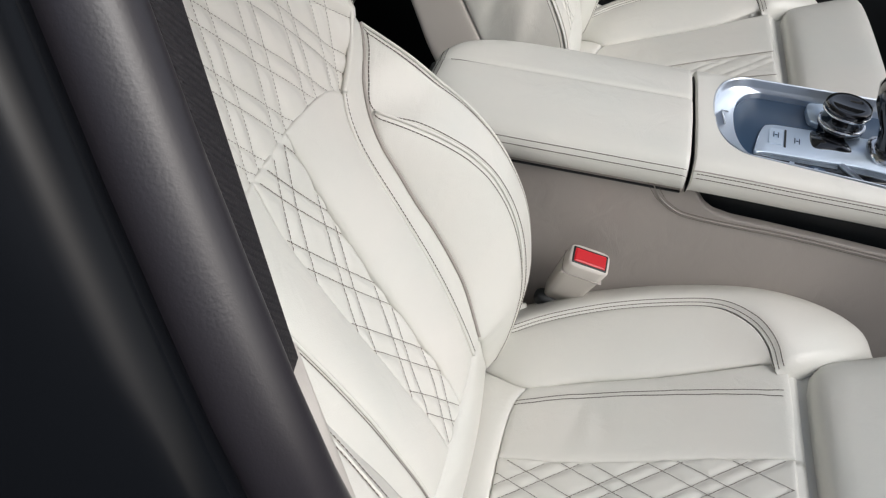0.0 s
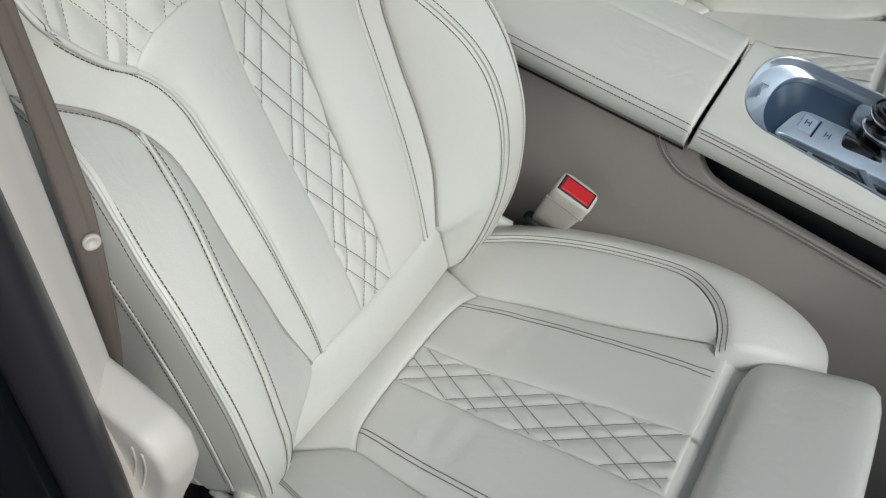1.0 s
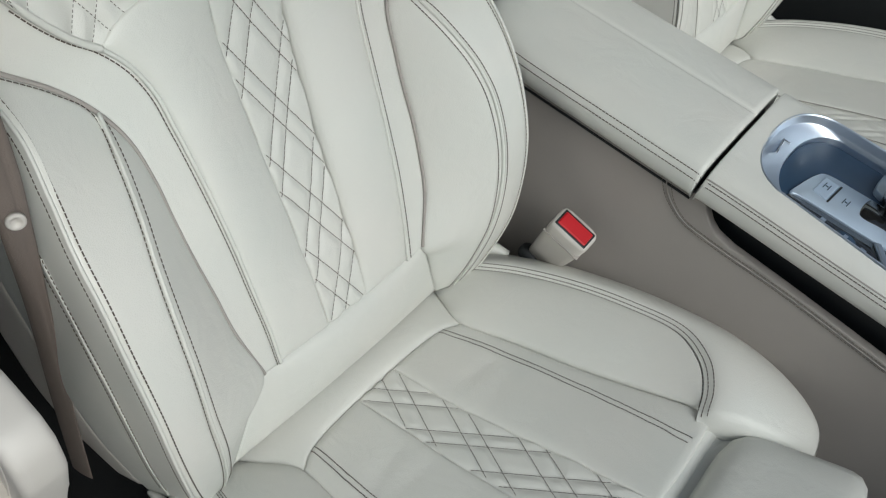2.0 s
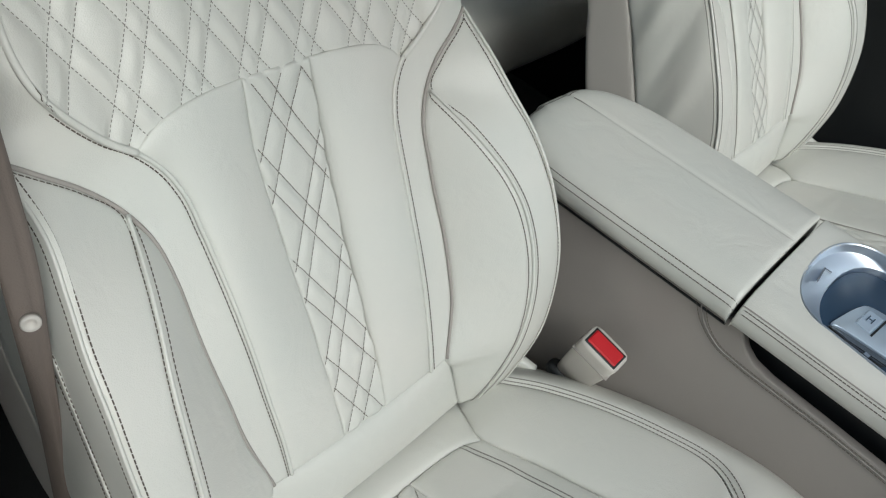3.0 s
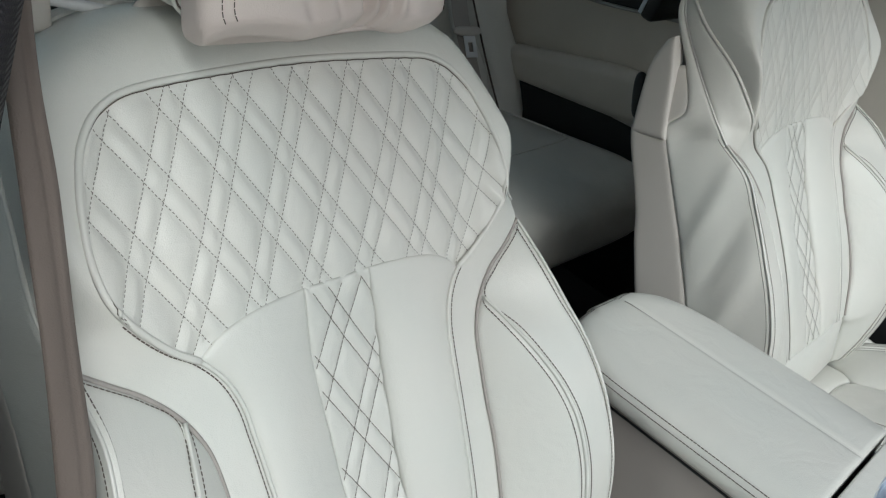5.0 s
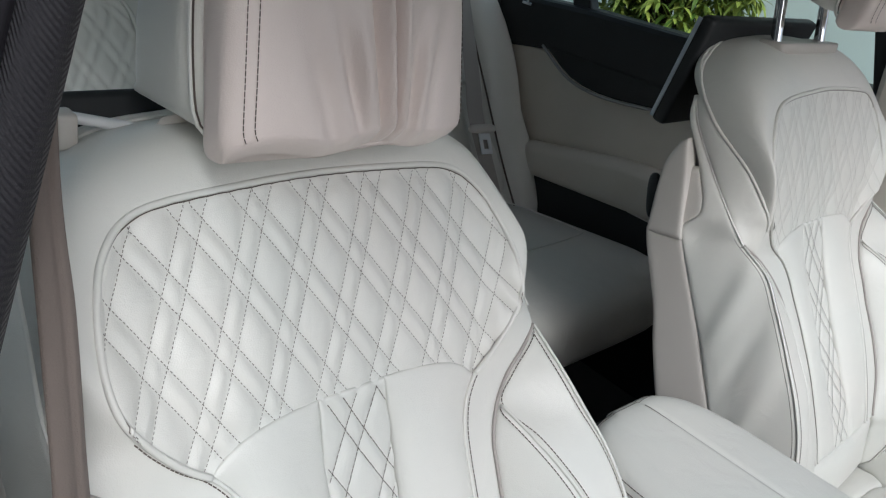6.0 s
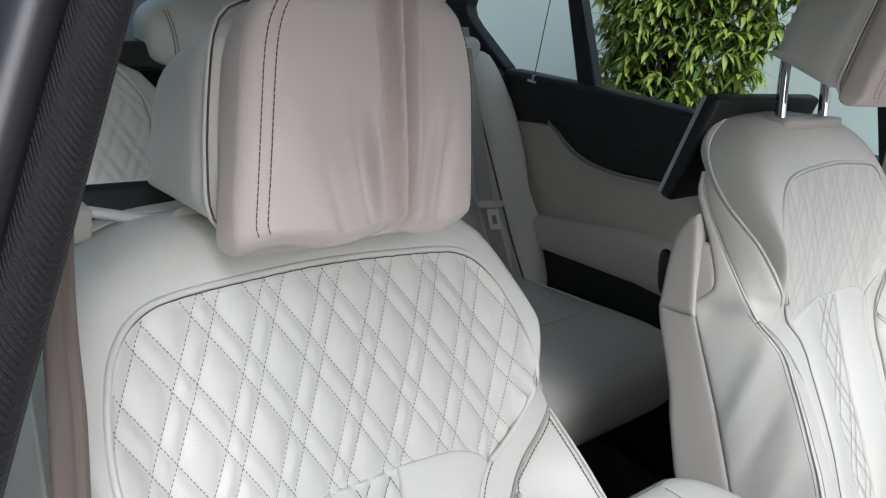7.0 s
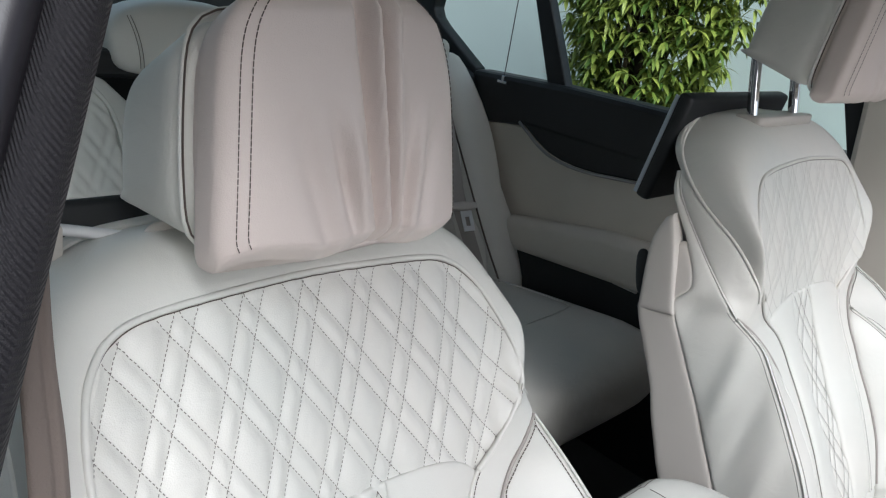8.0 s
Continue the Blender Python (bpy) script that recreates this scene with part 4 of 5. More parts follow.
# rear closing: shelf, panels
fix("rear_shelf", box(-1.75, -0.35, 0.98, -1.12, 1.12, 1.03, 0.01), BLACK, "dark parcel shelf")
fix("rear_panel", box(-1.80, -0.35, 0.2, -1.75, 1.12, 1.06, 0.0), BLACK)
slab("rear_quarter", [(-1.80, 0.90), (-1.80, 1.06), (-1.40, 1.42), (-1.15, 1.42), (-1.15, 0.90)], -0.32, 0.03, BLACK, "black rear quarter panel", 0.0)
slab("rear_quarter", [(-1.80, 0.90), (-1.80, 1.06), (-1.64, 1.20), (-1.62, 0.90)], 1.10, 0.03, BLACK, "", 0.0)
slab("rear_window", [(-1.325, 1.440), (-1.330, 1.445), (-1.790, 1.062), (-1.785, 1.057)], -0.28, 1.36, GLASS, "sloping tinted rear window glass", 0.0).visible_shadow = False
fix("bonnet_wall", box(0.95, -0.45, 0.2, 1.0, 1.20, 0.95, 0.0), BLACK, "dark panel under the windscreen")

fix("silver_edge", tube(spline([(-0.912, 1.113, 0.931), (-0.880, 1.113, 0.912), (-0.856, 1.112, 0.898), (-0.820, 1.112, 0.882), (-0.783, 1.112, 0.874), (-0.74, 1.112, 0.871), (-0.689, 1.112, 0.873), (-0.585, 1.112, 0.886), (-0.17, 1.112, 0.943)], 50), 0.0036), DULL_METAL, "thin dull silver edge on the door trim", True)

# ---- centre console ----
console = thing("centre_console", (0.1, 0.39, 0.26), "greige and ivory leather centre console with padded armrest", "console")
CO = Vector((-0.1, -0.39, -0.26))


def con(name, geo, mat, label="", smooth=True, parent=console):
    return part(name, shift(geo, Matrix.Translation(CO)), mat, parent, label, smooth)


def section(x, inset=0.0, drop=0.0, flat=0.0):
    """The armrest's cross-section, from the near lower edge over the top to the far lower edge."""
    k = inset
    return [(x, y, z - drop) for y, z in ((0.286 + k, 0.718), (0.272 + k, 0.726), (0.268 + k, 0.740), (0.272 + k, 0.753), (0.284 + k, 0.762), (0.31 + k * 0.8, 0.766 - flat * 0.4), (0.345, 0.769 - flat), (0.387, 0.7675 - flat * 0.8), (0.43 - k * 0.5, 0.7655 - flat * 0.4), (0.462 - k, 0.759), (0.478 - k, 0.748), (0.482 - k, 0.735), (0.478 - k, 0.718))]


UP = np.array((0, 0, 1.0))
rows = []
for x, inset, drop in ((-0.094, 0.062, 0.050), (-0.094, 0.060, 0.030), (-0.091, 0.052, 0.014), (-0.083, 0.038, 0.005), (-0.068, 0.022, 0.001), (-0.045, 0.010, 0.0), (-0.01, 0.002, 0.0), (0.03, 0.0, 0.0), (0.10, 0.0, 0.0), (0.16, 0.0, 0.0), (0.203, 0.0, 0.0), (0.2075, 0.0012, 0.002), (0.2085, 0.003, 0.006)):
    rows.append(spline(section(x, inset, drop), 90))
knots = np.array(rows)
lid = np.stack([spline(knots[:, k], 90) for k in range(90)], 1)
crease_y = 0.387
d = np.abs(lid[..., 1] - crease_y)
lid[..., 2] -= 0.0034 * np.exp(-((d / 0.0028) ** 2)) * (lid[..., 2] > 0.75)
armrest = con("armrest_lid", sheet(lid, (0, 0, 1), 0.0), LEATHER, "padded ivory leather armrest lid with a lengthwise crease")
lid_n = normals(lid, UP)
crease_col = int(np.argmin(np.abs(lid[60, :, 1] - crease_y)))
# a thin dark tube darkens and sharpens the lid's crease
part("crease_line", shift(tube(lid[16:88, crease_col] + (0, 0, 0.0003), 0.0007, 5), Matrix.Translation(CO)), GREIGE_THREAD, armrest, "thin dark greige line along the crease")


def on_lid(row, col):
    """Place and normal on the lid at a fractional row and column."""
    i, k = min(int(row), 88), min(int(col), 88)
    a, b = row - i, col - k
    mix = lambda g: (1 - a) * ((1 - b) * g[i, k] + b * g[i, k + 1]) + a * ((1 - b) * g[i + 1, k] + b * g[i + 1, k + 1])
    return mix(lid), mix(lid_n)


lid_rows = []
for c, r in ((11.0, 12.0), (13.2, 13.6)):
    way = [(row, c) for row in np.linspace(88.6, r + 14, 60)]
    way += [(r + 14 - 14 * math.sin(q), c + 12 * (1 - math.cos(q))) for q in np.linspace(0.05, math.pi / 2, 20)]
    way += [(r, col) for col in np.linspace(c + 14, 76 - c + 2, 30)]
    here = [on_lid(*w) for w in way]
    lid_rows.append(stitches([p + 0.0003 * UP for p, _ in here], [n for _, n in here]))
part("stitching", shift(join(*lid_rows), Matrix.Translation(CO)), THREAD, armrest, "dark double stitching")
for ring in (list(range(90)), list(range(90))[::-1]):
    part("end_face", shift(([tuple(v) for v in (lid[-1] if ring[0] == 0 else lid[0])], [tuple(ring)]), Matrix.Translation(CO)), LEATHER, armrest, smooth=False)
con("lid_gap", tube([(x, 0.2836, 0.7125) for x in np.linspace(-0.078, 0.2085, 12)], 0.0015, 6), BLACK, "dark gap under the lid")
con("armrest_hinge", shift(box(-0.105, 0.34, 0.690, -0.070, 0.43, 0.735, 0.008), Matrix.Identity(4)), BLACK, "black hinge behind the armrest")

# the console's sides, with a storage slot let into the near one
side_pts = [(-0.085, 0.30), (-0.085, 0.722), (0.222, 0.722), (0.227, 0.715), (0.232, 0.707), (0.239, 0.699), (0.250, 0.692), (0.270, 0.688), (0.32, 0.686), (0.39, 0.682), (0.60, 0.668), (0.95, 0.64), (0.95, 0.26)]
con("near_side", shift(prism(side_pts, 0.012, 0.002), Matrix.Translation((0, 0.284, 0))), LEATHER_SIDE, "greige leather console side with a curved double seam", False)
con("core", box(-0.085, 0.305, 0.26, 0.95, 0.470, 0.7125, 0.004), BLACK, "dark storage slot", False)
con("far_side", box(-0.085, 0.466, 0.26, 0.95, 0.478, 0.722, 0.004), LEATHER_SIDE, "", False)
for dz in (0.0, 0.003, 0.006):
    line = spline([(0.173 + dz * 1.9, 0.2828, 0.719), (0.179 + dz * 1.8, 0.2828, 0.709), (0.190 + dz * 1.5, 0.2828, 0.696 + dz * 0.3), (0.212 + dz * 0.6, 0.2828, 0.6825 + dz * 0.9), (0.234, 0.2828, 0.679 + dz), (0.27, 0.2828, 0.6775 + dz), (0.34, 0.2828, 0.677 + dz), (0.45, 0.2828, 0.670 + dz)], 110)
    if dz == 0.003:
        con("seam_ridge", tube(line, 0.0008, 6), LEATHER_SIDE)
    else:
        con("side_stitching", stitches(line, [(0, -1, 0)] * 110, wide=0.0007), GREIGE_THREAD, "brown thread stitching")

front = np.array([spline(section(x, i, d, 0.008 if x > 0.225 else 0.003), 180) for x, i, d in ((0.2125, 0.003, 0.006), (0.2135, 0.0012, 0.002), (0.218, 0.0, 0.0), (0.26, 0.0, 0.0), (0.32, 0.0, 0.001), (0.40, 0.0, 0.002), (0.50, 0.0, 0.004), (0.62, 0.0, 0.006))])
front = np.stack([spline(front[:, k], 420) for k in range(180)], 1)


def horseshoe(rear, deep, y0, y1, front, flare, power=2.35):
    """An outline that is round at the rear and square in front; the near side runs outward by flare."""
    pts = []
    for k in range(25):
        a = -math.pi / 2 + math.pi * k / 24
        c, q = abs(math.cos(a)) ** (2 / power), math.copysign(abs(math.sin(a)) ** (2 / power), math.sin(a))
        pts.append((rear + deep - deep * c, (y0 + y1) / 2 + (y1 - y0) / 2 * q))
    return pts[::-1] + [(x, y0 - flare * (x - rear - deep)) for x in np.linspace(rear + deep + 0.03, front, 5)] + [(front, y0 + 0.06), (front, y1 - 0.05)] + [(x, y1) for x in np.linspace(front, rear + deep + 0.03, 5)]


rim_out = horseshoe(0.232, 0.050, 0.301, 0.459, 0.60, 0.10)
rim_in = horseshoe(0.2575, 0.040, 0.312, 0.4545, 0.595, 0.11)
# the gear panel lies in a well: the leather turns down inside the bezel
ring_xy = loop(rim_out)
mid_xy = ring_xy.mean(0)
hole = mid_xy + (ring_xy - mid_xy) * 0.988
px, py = front[..., 0], front[..., 1]
within = np.zeros(px.shape, bool)
for (xa, ya), (xb, yb) in zip(hole, np.roll(hole, -1, 0)):
    within ^= ((ya > py) != (yb > py)) & (px < (xb - xa) * (py - ya) / (yb - ya + 1e-12) + xa)
front[..., 2] = np.where(within & (front[..., 2] > 0.74), 0.716, front[..., 2])
con("console_top", sheet(front, (0, 0, 1), 0.0), LEATHER, "ivory leather console top with double stitching")
con("gap_face", ([tuple(v) for v in front[0]], [tuple(range(180))[::-1]]), BLACK, "", False)
front_n = normals(front, UP)
for k in (22, 25):
    con("top_stitching", stitches(front[6::3, k] + 0.0004 * UP, front_n[6::3, k]), THREAD, "dark thread stitching")
con("top_seam", tube(front[6::3, 27] + 0.0002 * UP, 0.0007, 6), LEATHER_SIDE, "greige seam beside the stitching")


DECK = CO + Vector((-0.0025, -0.0095, 0.006))


def deck(name, geo, mat, label="", smooth=True, parent=console):
    """A part of the sunken control deck."""
    return part(name, shift(geo, Matrix.Translation(DECK)), mat, parent, label, smooth)


def plate(name, outline, z0, z1, mat, label="", bevel=0.0015):
    """A flat piece of the control deck with a rounded outline."""
    def ring(pts, z, grow=0.0):
        p = loop(pts)
        c = p.mean(0)
        return [(x + (c[0] - x) * grow, y + (c[1] - y) * grow, z) for x, y in p]
    return deck(name, loft([ring(outline, z0), ring(outline, z1 - bevel), ring(outline, z1 - bevel * 0.3, 0.006), ring(outline, z1, 0.02)]), mat, label)


def at_height(pts, z, shrink=0.0):
    p = loop(pts)
    c = p.mean(0)
    return [(x + (c[0] - x) * shrink, y + (c[1] - y) * shrink, z) for x, y in p]


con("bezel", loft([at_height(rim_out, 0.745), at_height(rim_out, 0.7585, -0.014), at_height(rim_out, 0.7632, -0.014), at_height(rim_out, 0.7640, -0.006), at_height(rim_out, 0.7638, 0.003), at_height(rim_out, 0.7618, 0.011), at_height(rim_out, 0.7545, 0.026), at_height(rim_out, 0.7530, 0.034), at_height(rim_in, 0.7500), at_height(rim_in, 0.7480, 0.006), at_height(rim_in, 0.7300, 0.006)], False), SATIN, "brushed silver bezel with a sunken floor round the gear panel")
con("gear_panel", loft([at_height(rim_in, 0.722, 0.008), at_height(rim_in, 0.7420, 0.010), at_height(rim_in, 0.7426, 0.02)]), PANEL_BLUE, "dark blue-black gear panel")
con("drawer_latch", shift(join(box(-0.0010, -0.015, 0.0, 0.0008, 0.013, 0.0026, 0.0006), box(-0.0010, 0.0112, 0.0, 0.0075, 0.013, 0.0026, 0.0006)), pose(0.2455, 0.383, 0.7512, 0, 4, 6)), CHROME, "small silver latch", False)
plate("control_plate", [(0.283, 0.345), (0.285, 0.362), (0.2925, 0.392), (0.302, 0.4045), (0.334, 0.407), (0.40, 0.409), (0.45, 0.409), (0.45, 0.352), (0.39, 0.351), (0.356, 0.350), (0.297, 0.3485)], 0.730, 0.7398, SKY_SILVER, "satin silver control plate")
plate("control_glass", [(0.347, 0.374), (0.3475, 0.404), (0.362, 0.4055), (0.378, 0.406), (0.386, 0.392), (0.388, 0.376), (0.368, 0.374)], 0.7365, 0.7404, GLOSS_BLACK, "glossy black inlay")
plate("button_strip", [(0.282, 0.3435), (0.287, 0.337), (0.304, 0.332), (0.336, 0.325), (0.373, 0.320), (0.46, 0.311), (0.46, 0.350), (0.39, 0.3495), (0.354, 0.3485), (0.323, 0.348), (0.298, 0.3468)], 0.730, 0.7382, GLOSS_BLACK, "glossy black button strip")
deck("park_button", shift(box(-0.0078, -0.0155, 0, 0.0078, 0.0155, 0.0024, 0.0012), pose(0.3075, 0.381, 0.7388, 0, 0, -6)), SKY_SILVER, "silver push button", False)
deck("button_gap", shift(box(-0.0010, -0.017, 0, 0.0010, 0.017, 0.0016, 0.0), pose(0.3175, 0.380, 0.7392, 0, 0, -6)), BLACK, "dark slit beside the button", False)
for x, y, w in ((0.3075, 0.383, 0.006), (0.3305, 0.379, 0.006)):
    deck("button_mark", shift(join(box(-w / 2, -0.005, 0, -w / 2 + 0.001, 0.005, 0.0005, 0.0), box(w / 2 - 0.001, -0.005, 0, w / 2, 0.005, 0.0005, 0.0), box(-w / 4, -0.0006, 0, w / 4, 0.0006, 0.0005, 0.0)), pose(x, y, 0.7413 if x < 0.32 else 0.7399, 0, 0, -6)), PANEL_BLUE, "dark printed mark", False)
for x, y, w in ((0.322, 0.3375, 0.005), (0.347, 0.334, 0.004), (0.366, 0.330, 0.006)):
    deck("button_mark", shift(box(-w / 2, -0.0022, 0, w / 2, 0.0022, 0.0005, 0.0), pose(x, y, 0.7383, 0, 0, -10)), SATIN, "pale printed mark", False)
plate("centre_key", [(0.337, 0.333), (0.341, 0.3385), (0.350, 0.339), (0.357, 0.334), (0.358, 0.3265), (0.340, 0.3285)], 0.735, 0.7387, PANEL_BLUE, "blue-black centre key")
deck("divider_bar", shift(box(-0.022, -0.0035, 0.0, 0.022, 0.0035, 0.0045, 0.0015), pose(0.386, 0.331, 0.7372, 0, 0, -56)), SATIN, "satin silver divider bar", False)

knob_x, knob_y = 0.3810, 0.4240
knob = deck("controller_knob", loft([[(knob_x + 0.93 * r * c, knob_y + 0.93 * r * s, z) for c, s in squircle(1, 1, 40, 2.0)] for r, z in ((0.0275, 0.737), (0.0280, 0.745), (0.0255, 0.748), (0.0250, 0.758), (0.0270, 0.761), (0.0275, 0.767), (0.0262, 0.7705), (0.0190, 0.7708), (0.0175, 0.7700))]), GLOSS_BLACK, "glossy black controller knob")
for z in (0.7465, 0.7625):
    part("knob_ring", shift(loft([[(knob_x + 0.93 * r * c, knob_y + 0.93 * r * s, z + h) for c, s in squircle(1, 1, 40, 2.0)] for r, h in ((0.0268, -0.002), (0.0282, -0.001), (0.0282, 0.001), (0.0268, 0.002))]), Matrix.Translation(DECK)), CHROME, knob, "chrome ring")
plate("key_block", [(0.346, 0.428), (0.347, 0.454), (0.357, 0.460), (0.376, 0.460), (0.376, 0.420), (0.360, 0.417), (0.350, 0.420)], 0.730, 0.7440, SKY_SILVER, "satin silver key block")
lever = deck("gear_lever", loft([[(x + a, y + b, z) for a, b in squircle(ra, rb, 28, 3.0)] for x, y, z, ra, rb in ((0.434, 0.384, 0.738, 0.024, 0.020), (0.432, 0.384, 0.752, 0.020, 0.016), (0.428, 0.385, 0.774, 0.023, 0.018), (0.422, 0.386, 0.796, 0.029, 0.021), (0.418, 0.386, 0.818, 0.030, 0.022), (0.417, 0.386, 0.834, 0.021, 0.016))]), GLOSS_BLACK, "dark gear lever")
part("lever_surround", shift(loft([[(0.440 + r * c, 0.384 + 0.8 * r * s, z) for c, s in squircle(1, 1, 32, 4.0)] for r, z in ((0.034, 0.737), (0.033, 0.746), (0.028, 0.7465))]), Matrix.Translation(DECK)), CHROME, lever, "chrome surround")

# ---- belt buckle ----
buckle = thing("belt_buckle", (0.108, 0.262, 0.545), "ivory plastic belt buckle with a red release button", "buckle")
tilt_m = pose(0, 0, 0, 16, 14, 4) @ Matrix.Scale(1.06, 4)
part("housing", shift(loft([[(a, b, z) for a, b in squircle(ra, rb, 32, 6.0)] for ra, rb, z in ((0.019, 0.0115, 0.0), (0.0205, 0.0125, 0.02), (0.0225, 0.0135, 0.06), (0.0230, 0.014, 0.083), (0.0215, 0.0128, 0.0865))]), tilt_m), PLASTIC, buckle, "ivory plastic housing")
part("button_rim", shift(box(-0.0200, -0.0105, 0.083, 0.0200, 0.0105, 0.0872, 0.0015), tilt_m), BLACK, buckle, "dark slot round the button", False)
part("button", shift(box(-0.0180, -0.0085, 0.083, 0.0180, 0.0085, 0.0885, 0.002), tilt_m), RED, buckle, "red release button", False)
part("housing_line", shift(box(-0.0231, -0.0143, 0.066, 0.0231, 0.0143, 0.0666, 0.0), tilt_m), LEATHER_SIDE, buckle, "", False)
# black pad put in for the shaded gap at the buckle's foot
part("foot_shade", shift(pad(0.018, 0.010, 0.010, 24, 12, 3, 3), Matrix.Translation((-0.012, -0.006, -0.010)) @ tilt_m), BLACK, buckle, "black pad for the shaded gap at the foot")
part("stalk", shift(box(-0.012, -0.006, -0.10, 0.012, 0.006, 0.004, 0.002), tilt_m), BLACK, buckle, "black stalk", False)


# ---- near centre pillar, seal and rear door ----
pillar = thing("centre_pillar", (-0.05, -0.31, 0.30), "black textured centre pillar with ivory lower trim and rubber seal", "pillar")
PO = Vector((0.05, 0.31, -0.30))
TEXTILE = material("black_woven_trim", (0.014, 0.0125, 0.016), 0.62, grain=1800, bump=0.5, cells=True, twill=280)
SEAL = material("grey_rubber_seal", (0.024, 0.022, 0.027), 0.36, grain=900, bump=0.1)


def pil(z):
    """The inner front edge of the pillar at a height."""
    t = np.interp(z, (0.26, 0.79, 0.90, 1.06, 1.25, 1.42), (0, 1, 2, 3, 4, 5))
    return np.array((np.interp(t, range(6), (0.16, 0.090, 0.059, 0.014, -0.073, -0.150)), np.interp(t, range(6), (-0.345, -0.315, -0.304, -0.288, -0.203, -0.125)), z))


def run(profile, zs, ahead=0.0):
    """A profile drawn along the pillar. ahead: how much of the seal's forward sweep it follows."""
    sweep = lambda z: ahead * np.interp(z, (0.26, 0.82, 0.86, 0.94, 1.02, 1.06, 1.12, 1.20), (0.012, 0.014, 0.016, 0.016, 0.014, 0.010, 0.004, 0.0))
    return loft([[tuple(pil(z) + np.array((dx + sweep(z), dy, 0)) + PO) for dx, dy in profile] for z in zs])


def smooth_profile(pts, n=40):
    return spline([*pts, pts[0]], n + 1)[:-1].tolist()


up_z = np.linspace(1.055, 1.42, 24)
part("upper_trim", run(smooth_profile([(0.0, 0.0), (0.004, -0.006), (0.004, -0.014), (-0.002, -0.022), (-0.05, -0.030), (-0.10, -0.025), (-0.10, 0.005), (-0.05, 0.006), (-0.012, 0.006)]), up_z), TEXTILE, pillar, "black woven upper pillar trim")
low_z = np.linspace(0.30, 1.062, 30)
part("lower_trim", run(smooth_profile([(0.001, 0.0), (0.004, -0.005), (0.012, -0.016), (0.016, -0.028), (0.012, -0.034), (0.0, -0.034), (-0.025, -0.030), (-0.050, -0.026), (-0.050, 0.0), (-0.030, 0.003), (-0.008, 0.004)]), low_z), PLASTIC, pillar, "ivory plastic lower pillar trim")
all_z = np.linspace(0.28, 1.42, 44)
part("seal", run(smooth_profile([(0.005, -0.024), (0.010, -0.031), (0.007, -0.040), (-0.004, -0.046), (-0.016, -0.042), (-0.024, -0.032), (-0.022, -0.020), (-0.008, -0.017)]), all_z, 1.0), SEAL, pillar, "grey-black rubber door seal")
part("seal_lip", run(smooth_profile([(-0.020, -0.012), (-0.017, -0.016), (-0.008, -0.021), (-0.012, -0.022), (-0.020, -0.018)], 20), all_z, 1.0), RUBBER, pillar, "black rubber lip")
part("pillar_skin", run([(-0.008, -0.046), (-0.004, -0.056), (-0.012, -0.066), (-0.05, -0.080), (-0.10, -0.085), (-0.10, -0.03), (-0.03, -0.03)], all_z, 1.0), PILLAR_BLACK, pillar, "black painted pillar")
part("trim_foot", shift(prism([(0.052, 0.905), (0.075, 0.903), (0.098, 0.898), (0.108, 0.888), (0.111, 0.868), (0.104, 0.835), (0.094, 0.800), (0.085, 0.76), (0.05, 0.60), (-0.02, 0.60), (0.0, 0.90)], 0.022, 0.005, 3), Matrix.Translation(Vector((0, -0.324, 0)) + PO)), PLASTIC, pillar, "ivory plastic foot of the pillar trim", True)

for inset in (0.0, 0.006):
    line = [(0.097 - inset, 0.886), (0.096 - inset, 0.868), (0.088 - inset, 0.835), (0.077 - inset, 0.80), (0.062 - inset, 0.76)]
    part("trim_groove", shift(tube(spline([(x, -0.3238, z) for x, z in line], 30), 0.0009, 6), Matrix.Translation(PO)), PLASTIC, pillar)

rear_door = thing("rear_door", (-0.5, -0.42, 0.28), "glossy black rear door, closed, with bright window trim", "car door")
RD = Vector((0.5, 0.42, -0.28))
door_rings = []
for x in np.linspace(-0.075, -1.15, 14):
    door_rings.append([(x, y, z) for y, z in ((-0.36, 0.30), (-0.44, 0.32), (-0.475, 0.50), (-0.48, 0.70), (-0.46, 0.86), (-0.43, 0.93), (-0.40, 0.945), (-0.36, 0.93))])
part("door_skin", shift(loft(door_rings), Matrix.Translation(RD)), PAINT, rear_door, "glossy black painted door skin")
part("window_trim", shift(tube(spline([(-0.06, -0.413, 0.95), (-0.6, -0.415, 0.957), (-1.15, -0.405, 0.96)], 20), 0.006), Matrix.Translation(RD)), CHROME, rear_door, "chrome window trim")
part("door_frame", shift(loft([[(pil(z)[0] - 0.075 + dx, pil(z)[1] - 0.085 + dy, z) for dx, dy in ((0, 0), (0, -0.02), (-0.045, -0.02), (-0.045, 0))] for z in np.linspace(0.93, 1.40, 12)]), Matrix.Translation(RD)), GLOSS_BLACK, rear_door, "glossy black window frame", False)
rear_pane = part("pane", shift(loft([[(x, y, z) for x, y in ((pil(z)[0] - 0.12, pil(z)[1] - 0.095), (-1.15, pil(z)[1] - 0.095), (-1.15, pil(z)[1] - 0.099), (pil(z)[0] - 0.12, pil(z)[1] - 0.099))] for z in (0.94, 1.06, 1.25, 1.38)]), Matrix.Translation(RD)), PRIVACY, rear_door, "dark tinted rear window glass", False)
rear_pane.visible_shadow = False

